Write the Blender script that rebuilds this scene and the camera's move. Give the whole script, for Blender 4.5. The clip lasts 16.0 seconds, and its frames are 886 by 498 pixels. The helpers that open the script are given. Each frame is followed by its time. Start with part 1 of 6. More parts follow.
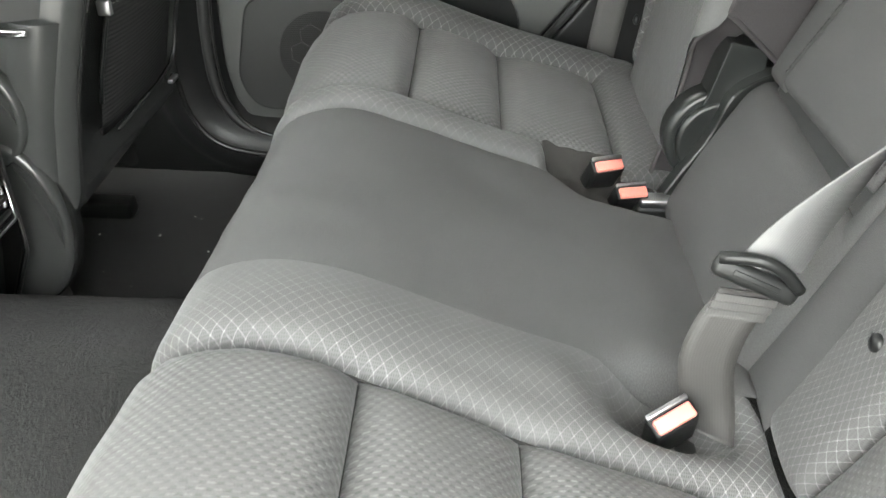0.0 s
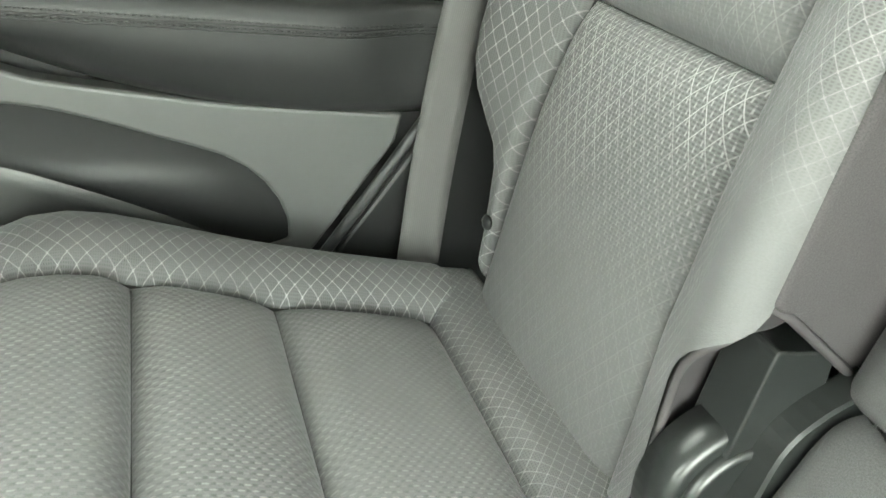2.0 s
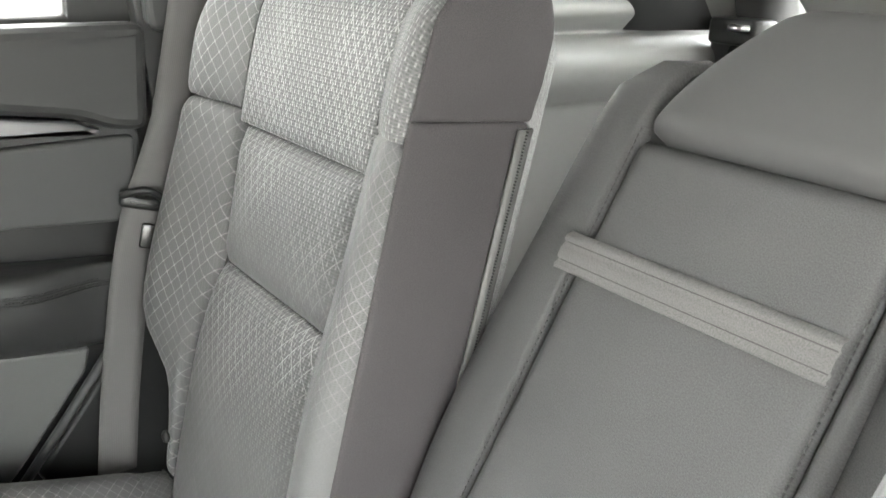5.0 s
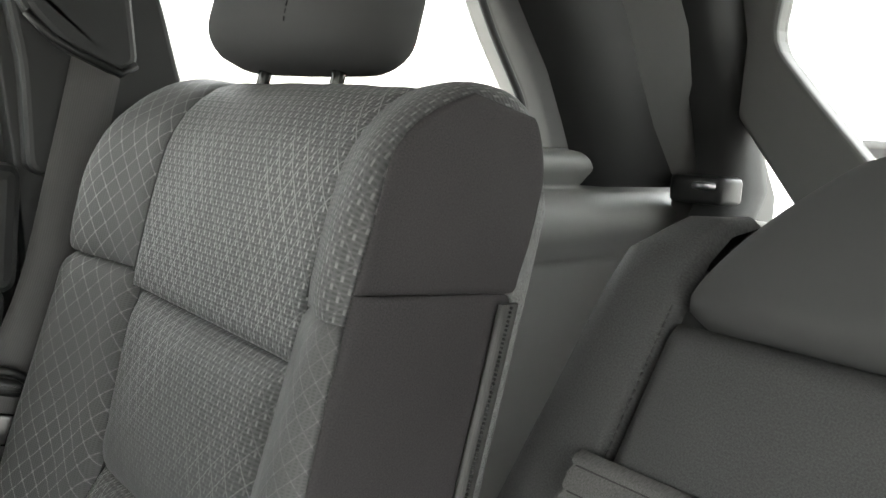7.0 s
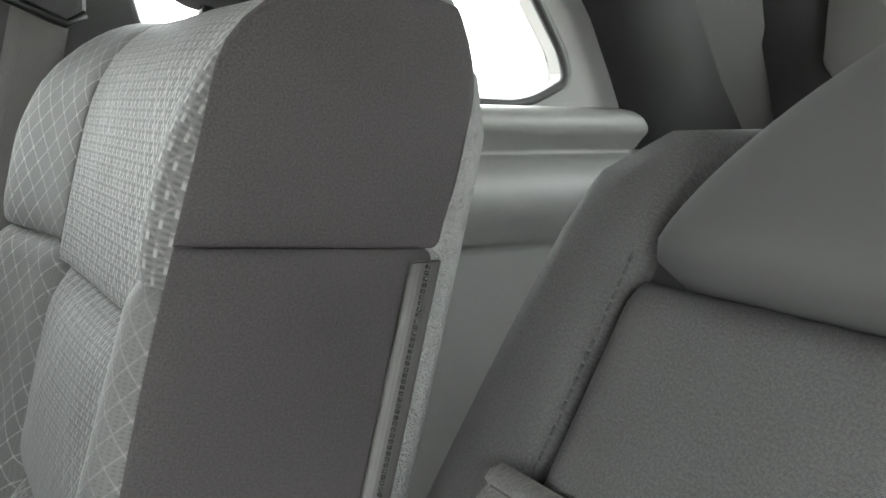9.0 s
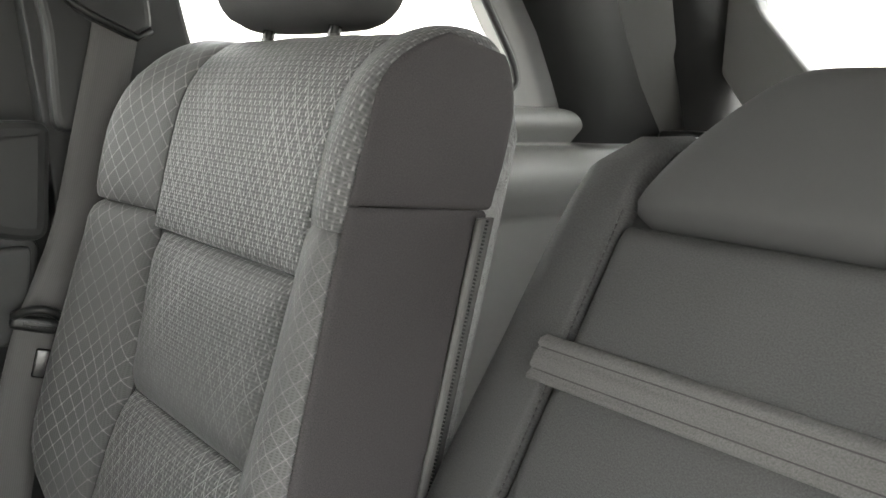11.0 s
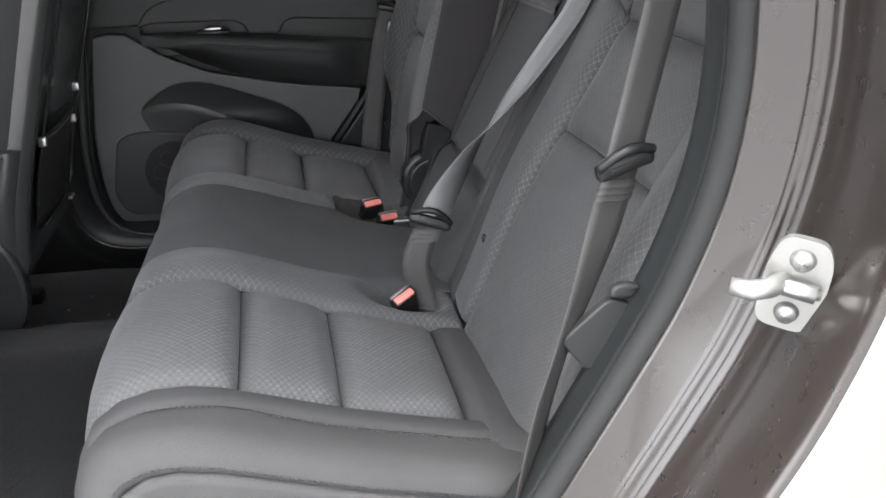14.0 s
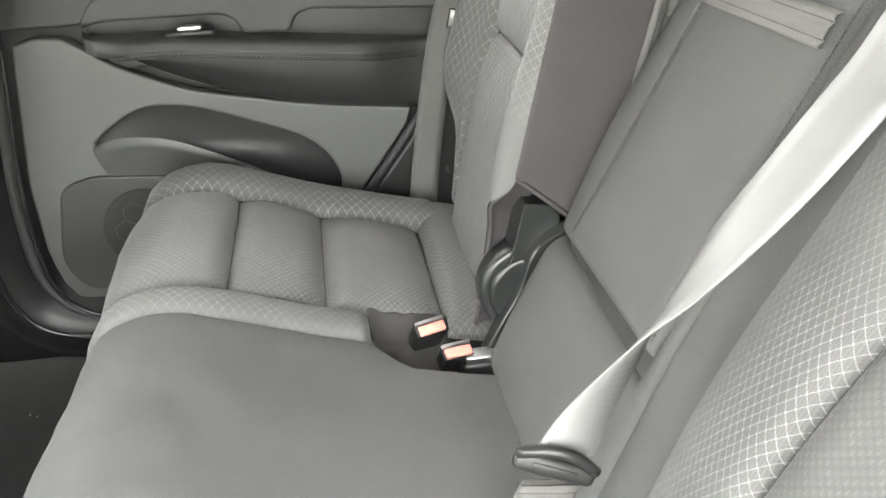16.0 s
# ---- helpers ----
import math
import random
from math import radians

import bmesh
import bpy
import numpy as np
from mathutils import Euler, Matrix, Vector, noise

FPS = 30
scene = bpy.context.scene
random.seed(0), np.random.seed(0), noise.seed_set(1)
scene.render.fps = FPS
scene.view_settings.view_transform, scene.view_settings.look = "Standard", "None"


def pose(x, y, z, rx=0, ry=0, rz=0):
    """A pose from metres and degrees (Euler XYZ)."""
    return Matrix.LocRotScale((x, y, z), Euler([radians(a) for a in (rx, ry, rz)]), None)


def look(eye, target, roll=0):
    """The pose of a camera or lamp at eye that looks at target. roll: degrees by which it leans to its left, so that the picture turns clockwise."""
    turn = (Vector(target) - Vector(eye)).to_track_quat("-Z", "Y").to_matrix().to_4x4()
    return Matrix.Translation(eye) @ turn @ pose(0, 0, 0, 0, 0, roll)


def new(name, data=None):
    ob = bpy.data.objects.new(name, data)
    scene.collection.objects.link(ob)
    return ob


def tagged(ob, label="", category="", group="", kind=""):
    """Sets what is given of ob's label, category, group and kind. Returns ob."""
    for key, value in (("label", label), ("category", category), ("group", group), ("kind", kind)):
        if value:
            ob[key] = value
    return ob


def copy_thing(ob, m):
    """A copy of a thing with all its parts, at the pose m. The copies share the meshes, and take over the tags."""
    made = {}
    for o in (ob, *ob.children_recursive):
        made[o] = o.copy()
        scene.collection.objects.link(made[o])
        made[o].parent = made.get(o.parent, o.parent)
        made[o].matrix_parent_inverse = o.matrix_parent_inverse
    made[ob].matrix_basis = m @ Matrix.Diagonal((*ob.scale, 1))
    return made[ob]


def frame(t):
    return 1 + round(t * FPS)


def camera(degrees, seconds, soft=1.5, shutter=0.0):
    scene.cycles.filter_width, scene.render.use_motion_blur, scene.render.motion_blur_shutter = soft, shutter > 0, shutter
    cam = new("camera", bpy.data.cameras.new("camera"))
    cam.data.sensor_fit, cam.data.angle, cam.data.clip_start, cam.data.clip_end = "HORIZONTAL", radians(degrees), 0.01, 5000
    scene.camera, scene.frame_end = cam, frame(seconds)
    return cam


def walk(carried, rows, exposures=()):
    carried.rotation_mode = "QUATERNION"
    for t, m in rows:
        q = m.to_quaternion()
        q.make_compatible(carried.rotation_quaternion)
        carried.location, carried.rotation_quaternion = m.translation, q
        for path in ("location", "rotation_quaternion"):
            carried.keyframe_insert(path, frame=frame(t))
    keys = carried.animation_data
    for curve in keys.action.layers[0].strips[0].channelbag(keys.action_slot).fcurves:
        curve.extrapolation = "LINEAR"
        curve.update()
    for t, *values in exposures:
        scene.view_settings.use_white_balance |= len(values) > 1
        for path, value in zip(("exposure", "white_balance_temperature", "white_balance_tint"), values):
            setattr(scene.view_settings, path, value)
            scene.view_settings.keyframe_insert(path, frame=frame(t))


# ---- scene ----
cam = camera(55.7, 16.0, shutter=0.1)
PATH = [
    (0, (0.256, -0.098, 0.826), (0.213, 1.583, -0.257), 0.8),
    (0.5, (0.25, 0.135, 0.79), (0.341, 1.802, -0.31), 1.1),
    (1, (0.243, 0.311, 0.793), (0.436, 1.963, -0.318), 0.9),
    (1.5, (0.232, 0.456, 0.788), (0.608, 2.126, -0.246), 2.0),
    (2, (0.232, 0.536, 0.792), (0.812, 2.196, -0.159), 2.6),
    (2.5, (0.252, 0.542, 0.838), (0.925, 2.238, 0.019), 2.5),
    (3, (0.24, 0.503, 0.873), (0.978, 2.167, 0.045), 2.4),
    (3.5, (0.24, 0.422, 0.914), (0.988, 2.064, 0.051), 2.3),
    (4, (0.231, 0.352, 0.954), (1.062, 1.969, 0.121), 1.9),
    (4.5, (0.234, 0.284, 1.004), (1.277, 1.797, 0.213), 2.5),
    (5, (0.254, 0.311, 1.0), (1.38, 1.822, 0.331), 2.3),
    (5.2, (0.258, 0.325, 1.009), (1.4, 1.875, 0.466), 2.1),
    (7.3, (0.388, 0.498, 0.969), (1.689, 1.988, 0.667), 3.6),
    (7.5, (0.404, 0.505, 0.978), (1.696, 2.001, 0.673), 3.5),
    (8, (0.413, 0.521, 0.962), (1.698, 2.021, 0.648), 3.3),
    (8.5, (0.475, 0.517, 0.973), (1.721, 2.048, 0.65), 2.9),
    (9, (0.534, 0.525, 0.927), (1.636, 2.161, 0.597), 1.3),
    (9.2, (0.528, 0.523, 0.924), (1.582, 2.19, 0.59), 1.2),
    (11.3, (0.298, 0.331, 0.947), (1.591, 1.818, 0.602), 2.2),
    (11.5, (0.286, 0.265, 0.952), (1.58, 1.753, 0.616), 2.1),
    (12, (0.215, 0.007, 0.981), (1.496, 1.503, 0.634), 1.6),
    (12.5, (0.233, -0.218, 1.02), (1.46, 1.294, 0.562), 2.1),
    (13, (0.317, -0.425, 0.993), (0.997, 1.364, 0.411), -0.6),
    (13.5, (0.327, -0.683, 0.967), (0.77, 1.15, 0.302), -1.6),
    (14, (0.262, -0.811, 0.951), (0.616, 0.992, 0.162), -1.3),
    (14.5, (0.251, -0.745, 0.976), (0.538, 1.032, 0.104), -1.6),
    (15, (0.346, -0.497, 0.975), (0.592, 1.279, 0.088), -2.2),
    (15.5, (0.361, -0.262, 0.951), (0.611, 1.508, 0.055), -1.9),
    (16, (0.336, -0.064, 0.925), (0.574, 1.706, 0.025), -2.7),
]
EXPOSURES = [(0, 5.34, 7000, 4), (0.5, 5.87, 7100, -1), (1, 6.12, 7100, -3), (1.5, 6.27, 7150, -6), (3, 6.34, 7000, -6), (4, 6.36, 7000, 2), (4.5, 6.22, 6980, 4), (5, 5.82, 6950, 6), (7.3, 4.37, 6900, 4), (8, 4.78, 6900, 5), (8.5, 5.1, 6800, 7), (9, 5.02, 6700, 4), (11.5, 4.58, 7060, 7), (12, 4.25, 6915, 8), (12.5, 4.42, 6650, 9), (13, 4.5, 6050, 5), (13.5, 4.32, 6300, 9), (14, 3.88, 6500, 11), (14.5, 4.28, 6650, 11), (15, 4.67, 6930, 6), (15.5, 5.4, 7030, 6), (16, 5.95, 7130, 6)]
walk(cam, [(t, look(eye, target, roll)) for t, eye, target, roll in PATH], EXPOSURES)

# ---- world and light ----
world = bpy.data.worlds.new("overcast_sky")
scene.world = world
world.use_nodes = True
sky = world.node_tree.nodes.new("ShaderNodeTexSky")
sky.sky_type = "NISHITA"
sky.sun_disc = False
sky.sun_elevation, sky.sun_rotation = radians(77), radians(253)
sky.dust_density, sky.air_density = 4.0, 1.0
cloud = world.node_tree.nodes.new("ShaderNodeHueSaturation")
cloud.inputs["Saturation"].default_value = 0.22
world.node_tree.links.new(sky.outputs[0], cloud.inputs["Color"])
world.node_tree.links.new(cloud.outputs[0], world.node_tree.nodes["Background"].inputs[0])
world.node_tree.nodes["Background"].inputs[1].default_value = 0.15

sun_lamp = new("sun", bpy.data.lights.new("sun", "SUN"))
sun_lamp.data.energy, sun_lamp.data.angle, sun_lamp.data.color = 0.6, radians(30), (1, 0.97, 0.93)
sun_lamp.matrix_world = look((-4, -1.2, 18), (0, 0, 0))


# ---- materials ----
class Nodes:
    """Short way to wire a node material."""

    def __init__(self, name):
        self.mat = bpy.data.materials.new(name)
        self.mat.use_nodes = True
        self.tree = self.mat.node_tree
        self.bsdf = self.tree.nodes["Principled BSDF"]

    def node(self, kind, **settings):
        n = self.tree.nodes.new(kind)
        for key, value in settings.items():
            if key == "operation":
                n.operation = value
            elif key == "blend":
                n.data_type, n.blend_type = "RGBA", value
            elif key == "coloring":
                n.feature = value
        return n

    def put(self, socket, value):
        if hasattr(value, "links"):
            self.tree.links.new(value, socket)
        else:
            socket.default_value = value

    def math(self, op, a, b=0.0, clamp=False):
        n = self.node("ShaderNodeMath", operation=op)
        n.use_clamp = clamp
        self.put(n.inputs[0], a)
        self.put(n.inputs[1], b)
        return n.outputs[0]

    def step(self, value, low, high):
        n = self.node("ShaderNodeMapRange")
        n.interpolation_type = "SMOOTHSTEP"
        self.put(n.inputs[0], value)
        n.inputs[1].default_value, n.inputs[2].default_value = low, high
        return n.outputs[0]

    def mix(self, factor, a, b):
        n = self.node("ShaderNodeMix", blend="MIX")
        self.put(n.inputs[0], factor)
        self.put(n.inputs[6], a)
        self.put(n.inputs[7], b)
        return n.outputs[2]

    def uv(self):
        n = self.node("ShaderNodeUVMap")
        s = self.node("ShaderNodeSeparateXYZ")
        self.tree.links.new(n.outputs[0], s.inputs[0])
        return n.outputs[0], s.outputs[0], s.outputs[1]

    def place(self):
        return self.node("ShaderNodeTexCoord").outputs["Object"]

    def noise(self, where, scale, detail=3.0, rough=0.55):
        n = self.node("ShaderNodeTexNoise")
        if where is not None:
            self.tree.links.new(where, n.inputs["Vector"])
        n.inputs["Scale"].default_value, n.inputs["Detail"].default_value = scale, detail
        n.inputs["Roughness"].default_value = rough
        return n.outputs["Fac"]

    def bump(self, height, strength, distance=0.001):
        n = self.node("ShaderNodeBump")
        self.put(n.inputs["Height"], height)
        n.inputs["Strength"].default_value, n.inputs["Distance"].default_value = strength, distance
        self.tree.links.new(n.outputs[0], self.bsdf.inputs["Normal"])

    def creases(self, where, strength=0.3, distance=0.006):
        """Soft broad unevenness under the fine relief."""
        low = self.node("ShaderNodeBump")
        self.tree.links.new(self.math("ADD", self.noise(where, 11, 3, 0.5), self.math("MULTIPLY", self.noise(where, 38, 2), 0.35)), low.inputs["Height"])
        low.inputs["Strength"].default_value, low.inputs["Distance"].default_value = strength, distance
        fine = self.bsdf.inputs["Normal"].links[0].from_node
        self.tree.links.new(low.outputs[0], fine.inputs["Normal"])

    def done(self, colour=None, rough=None, metal=None, spec=None, sheen=None):
        for key, value in (("Base Color", colour), ("Roughness", rough), ("Metallic", metal), ("Specular IOR Level", spec), ("Sheen Weight", sheen)):
            if value is not None:
                self.put(self.bsdf.inputs[key], value)
        if sheen:
            self.bsdf.inputs["Sheen Roughness"].default_value = 0.4
        return self.mat


def grey(v, warm=0.0, rosy=0.0):
    return (v * (1 + warm), v * (1 - rosy), v * (1 - warm), 1)


def stripes(k, value, pitch, width):
    """1 on lines of that width, repeated at that pitch along value."""
    f = k.math("FRACT", k.math("DIVIDE", value, pitch))
    d = k.math("ABSOLUTE", k.math("SUBTRACT", f, 0.5))
    w = width / pitch / 2
    return k.step(d, w * 1.5, w * 0.5)


def plain_cloth(name, value, warm=0.0, weave=0.0011, rosy=0.0):
    """Plain knitted seat cloth with a fine weave and faint rubbing."""
    k = Nodes(name)
    uv, u, v = k.uv()
    knit = k.math("MULTIPLY", k.math("SINE", k.math("MULTIPLY", u, 6.283 / weave)), k.math("SINE", k.math("MULTIPLY", v, 6.283 / weave)))
    fine, broad = k.noise(uv, 900, 2), k.noise(uv, 9, 3)
    shade = k.math("ADD", k.math("MULTIPLY", k.step(fine, 0.25, 0.75), 0.55), k.math("ADD", k.math("MULTIPLY", broad, 0.3), k.math("MULTIPLY", knit, 0.12)))
    colour = k.mix(shade, grey(value * 0.62, warm, rosy), grey(value * 1.45, warm, rosy))
    k.bump(k.math("ADD", k.math("MULTIPLY", knit, 0.4), k.math("MULTIPLY", fine, 0.6)), 0.36, 0.0006)
    k.creases(uv, 0.08)
    return k.done(colour, 0.78, 0, 0.12)


def woven_cloth(name, value, bright, cell_u, cell_v, net, slots, fade=None, pitch=0.0042, rise=None):
    """Woven seat cloth: a ribbed ground with dark slots between a lattice of thin, shinier threads.
    fade: (from, to) across the panel, where the lattice and its painted sheen die out; rise: heights above which it is
    full again."""
    k = Nodes(name)
    uv, u, v = k.uv()
    wob = k.math("MULTIPLY", k.math("SUBTRACT", k.noise(uv, 35, 2), 0.5), 0.14)
    a, b = k.math("ADD", k.math("DIVIDE", u, cell_u), wob), k.math("DIVIDE", v, cell_v)
    one, two = (stripes(k, k.math(op, a, b), 1.0, 0.060) for op in ("ADD", "SUBTRACT"))
    wide1, wide2 = (stripes(k, k.math(op, a, b), 1.0, 0.16) for op in ("ADD", "SUBTRACT"))
    lines = k.math("MAXIMUM", one, two)
    knot = k.math("MULTIPLY", wide1, wide2)
    rib = k.math("MULTIPLY", stripes(k, v, pitch * 0.6, pitch * 0.30), stripes(k, u, pitch * 0.75, pitch * 0.42))
    slot = k.math("MULTIPLY", rib, k.math("SUBTRACT", 1.0, k.math("MAXIMUM", wide1, wide2)))
    patch = k.step(k.noise(uv, 6, 2), 0.30, 0.62)
    broken = k.step(k.noise(uv, 520, 2), 0.30, 0.52)
    seen = k.math("ADD", k.math("MULTIPLY", patch, 0.6), 0.4)
    if fade:
        clear = k.step(u, fade[0], fade[1])
        if rise:
            clear = k.math("MAXIMUM", clear, k.step(v, rise[0], rise[1]))
        seen = k.math("MULTIPLY", seen, clear)
    thread = k.math("MULTIPLY", k.math("MULTIPLY", k.math("ADD", k.math("MULTIPLY", lines, 0.75), k.math("MULTIPLY", knot, 0.6), True), broken), k.math("MULTIPLY", seen, net))
    slot = k.math("MULTIPLY", slot, k.math("MULTIPLY", seen, slots))
    fine, broad = k.noise(uv, 800, 2), k.noise(uv, 10, 3)
    ground = k.mix(k.math("ADD", k.math("MULTIPLY", fine, 0.6), k.math("MULTIPLY", broad, 0.4)), grey(value * 0.72), grey(value * 1.28))
    colour = k.mix(thread, k.mix(slot, ground, grey(value * 0.30)), grey(bright, 0.01))
    k.bump(k.math("SUBTRACT", k.math("ADD", thread, k.math("MULTIPLY", fine, 0.35)), k.math("MULTIPLY", slot, 0.8)), 0.5, 0.0008)
    rough = k.math("SUBTRACT", 0.62, k.math("MULTIPLY", thread, 0.30))
    k.creases(uv)
    return k.done(colour, rough, 0, 0.22, 0.08)


def ladder_cloth(name, value, bright, ticks=0.8, net=0.5, lines=0.6, fade=None):
    """Backrest insert cloth: fine dark cross lines, rows of short pale ticks and a thin pale lattice through them.
    fade: heights between which the ticks grow clear."""
    k = Nodes(name)
    uv, u, v = k.uv()
    wob = k.math("MULTIPLY", k.math("SUBTRACT", k.noise(uv, 30, 2), 0.5), 0.12)
    cross = k.math("MULTIPLY", stripes(k, v, 0.0034, 0.0016), k.math("ADD", k.math("MULTIPLY", stripes(k, u, 0.0048, 0.0030), 0.8), 0.2))
    row = k.math("FLOOR", k.math("DIVIDE", v, 0.0068))
    shift = k.math("MULTIPLY", k.math("FRACT", k.math("MULTIPLY", row, 0.5)), 0.0096)
    tick = k.math("MULTIPLY", stripes(k, k.math("ADD", u, shift), 0.0096, 0.0016), stripes(k, k.math("ADD", v, 0.0017), 0.0068, 0.0048))
    a, b = k.math("ADD", k.math("DIVIDE", u, 0.0192), wob), k.math("DIVIDE", v, 0.0272)
    net_lines = k.math("MAXIMUM", *(stripes(k, k.math(op, a, b), 1.0, 0.065) for op in ("ADD", "SUBTRACT")))
    patch = k.step(k.noise(uv, 7, 2), 0.36, 0.60)
    uneven = k.step(k.noise(uv, 260, 2), 0.22, 0.55)
    seen = k.math("ADD", k.math("MULTIPLY", uneven, 0.6), 0.4)
    if fade:
        seen = k.math("MULTIPLY", seen, k.math("ADD", k.math("MULTIPLY", k.step(v, fade[0], fade[1]), 0.85), 0.15))
    tick = k.math("MULTIPLY", tick, k.math("MULTIPLY", seen, ticks))
    thread = k.math("MULTIPLY", net_lines, k.math("MULTIPLY", k.math("MULTIPLY", seen, k.math("ADD", k.math("MULTIPLY", patch, 0.75), 0.25)), net))
    pale = k.math("MAXIMUM", tick, thread)
    fine, broad = k.noise(uv, 800, 2), k.noise(uv, 10, 3)
    ground = k.mix(k.math("ADD", k.math("MULTIPLY", fine, 0.6), k.math("MULTIPLY", broad, 0.4)), grey(value * 0.75), grey(value * 1.25))
    dark = k.math("MULTIPLY", cross, k.math("MULTIPLY", seen, lines))
    colour = k.mix(pale, k.mix(dark, ground, grey(value * 0.30)), grey(bright, 0.01))
    k.bump(k.math("SUBTRACT", k.math("ADD", pale, k.math("MULTIPLY", fine, 0.3)), dark), 0.5, 0.0009)
    k.creases(uv)
    return k.done(colour, k.math("SUBTRACT", 0.64, k.math("MULTIPLY", pale, 0.28)), 0, 0.25, 0.05)


def dashed_cloth(name, value, bright, across, light=0.5, dark=0.6, row=0.0048, length=0.0085, fade=None, thin=(0.28, 0.13), net=0.3):
    """Insert cloth: columns of short pale dashes and dark slots in turn, stronger in a loose diamond order.
    across: the dashes lie across the seat, not up it. fade: heights between which the dashes grow clear."""
    k = Nodes(name)
    uv, u, v = k.uv()
    a, b = (u, v) if across else (v, u)
    col = k.math("DIVIDE", b, row)
    odd = k.math("FLOOR", col)
    half = k.math("MULTIPLY", k.math("FRACT", k.math("MULTIPLY", odd, 0.5)), 1.0)
    along_ = k.math("ADD", k.math("DIVIDE", a, length), half)
    body = lambda q, w: k.step(k.math("ABSOLUTE", k.math("SUBTRACT", k.math("FRACT", q), 0.5)), w + 0.10, w - 0.06)
    slot = k.math("MULTIPLY", body(along_, 0.26), body(col, 0.22))
    tick = k.math("MULTIPLY", body(k.math("ADD", along_, 0.5), thin[0]), body(col, thin[1]))
    wob = k.math("MULTIPLY", k.math("SUBTRACT", k.noise(uv, 20, 2), 0.5), 0.5)
    p, q = k.math("ADD", k.math("DIVIDE", u, 0.026), wob), k.math("DIVIDE", v, 0.026)
    order = k.math("MAXIMUM", *(stripes(k, k.math(op, p, q), 1.0, 0.42) for op in ("ADD", "SUBTRACT")))
    patch = k.step(k.noise(uv, 5, 3), 0.30, 0.68)
    uneven = k.step(k.noise(uv, 240, 2), 0.25, 0.6)
    seen = k.math("MULTIPLY", k.math("ADD", k.math("MULTIPLY", patch, 0.7), 0.3), k.math("ADD", k.math("MULTIPLY", uneven, 0.6), 0.4))
    if fade:
        seen = k.math("MULTIPLY", seen, k.math("ADD", k.math("MULTIPLY", k.step(v, fade[0], fade[1]), 0.8), 0.2))
    tick = k.math("MULTIPLY", tick, k.math("MULTIPLY", seen, k.math("MULTIPLY", k.math("ADD", k.math("MULTIPLY", order, 0.6), 0.4), light)))
    slot = k.math("MULTIPLY", slot, k.math("MULTIPLY", seen, dark))
    p, q = k.math("ADD", k.math("DIVIDE", u, 0.0165), k.math("MULTIPLY", wob, 0.2)), k.math("DIVIDE", v, 0.0165)
    lattice = k.math("MAXIMUM", *(stripes(k, k.math(op, p, q), 1.0, 0.075) for op in ("ADD", "SUBTRACT")))
    tick = k.math("MAXIMUM", tick, k.math("MULTIPLY", lattice, k.math("MULTIPLY", seen, net)))
    fine, broad = k.noise(uv, 800, 2), k.noise(uv, 10, 3)
    ground = k.mix(k.math("ADD", k.math("MULTIPLY", fine, 0.6), k.math("MULTIPLY", broad, 0.4)), grey(value * 0.75), grey(value * 1.25))
    colour = k.mix(tick, k.mix(slot, ground, grey(value * 0.35)), grey(bright, 0.01))
    k.bump(k.math("SUBTRACT", k.math("ADD", tick, k.math("MULTIPLY", fine, 0.3)), slot), 0.5, 0.0009)
    k.creases(uv)
    return k.done(colour, k.math("SUBTRACT", 0.66, k.math("MULTIPLY", tick, 0.25)), 0, 0.22, 0.08)


def plastic(name, value, tint=(1, 1, 1), rough=0.5, grain=900, strength=0.25, spec=0.5):
    """Moulded, grained interior plastic, scuffed a little."""
    k = Nodes(name)
    w = k.place()
    n, big = k.noise(w, grain, 2), k.noise(w, 5, 4)
    lo, hi = [(*(value * f * c for c in tint), 1) for f in (0.85, 1.15)]
    k.bump(n, strength, 0.0006)
    return k.done(k.mix(big, lo, hi), k.math("ADD", rough - 0.06, k.math("MULTIPLY", big, 0.12)), 0, spec)


def carpet(name, value):
    k = Nodes(name)
    w = k.place()
    n, tuft, big = k.noise(w, 700, 3, 0.7), k.noise(w, 170, 3, 0.75), k.noise(w, 7, 4)
    speck = k.step(k.noise(w, 420, 2, 0.8), 0.70, 0.80)
    c = k.mix(k.math("ADD", k.math("MULTIPLY", n, 0.35), k.math("ADD", k.math("MULTIPLY", tuft, 0.45), k.math("MULTIPLY", big, 0.25))), grey(value * 0.25), grey(value * 1.9))
    k.bump(k.math("ADD", n, k.math("MULTIPLY", tuft, 1.5)), 0.9, 0.004)
    return k.done(k.mix(speck, c, grey(value * 3.5)), 0.97, 0, 0.05, 0.15)


def plain(name, colour, rough=0.5, metal=0.0, spec=0.5, coat=0.0):
    k = Nodes(name)
    n = k.noise(k.place(), 40, 4)
    k.put(k.bsdf.inputs["Coat Weight"], coat)
    c2 = (*(min(1, c * 1.12) for c in colour[:3]), 1)
    return k.done(k.mix(n, (*colour[:3], 1), c2), k.math("ADD", rough * 0.9, k.math("MULTIPLY", n, rough * 0.2)), metal, spec)


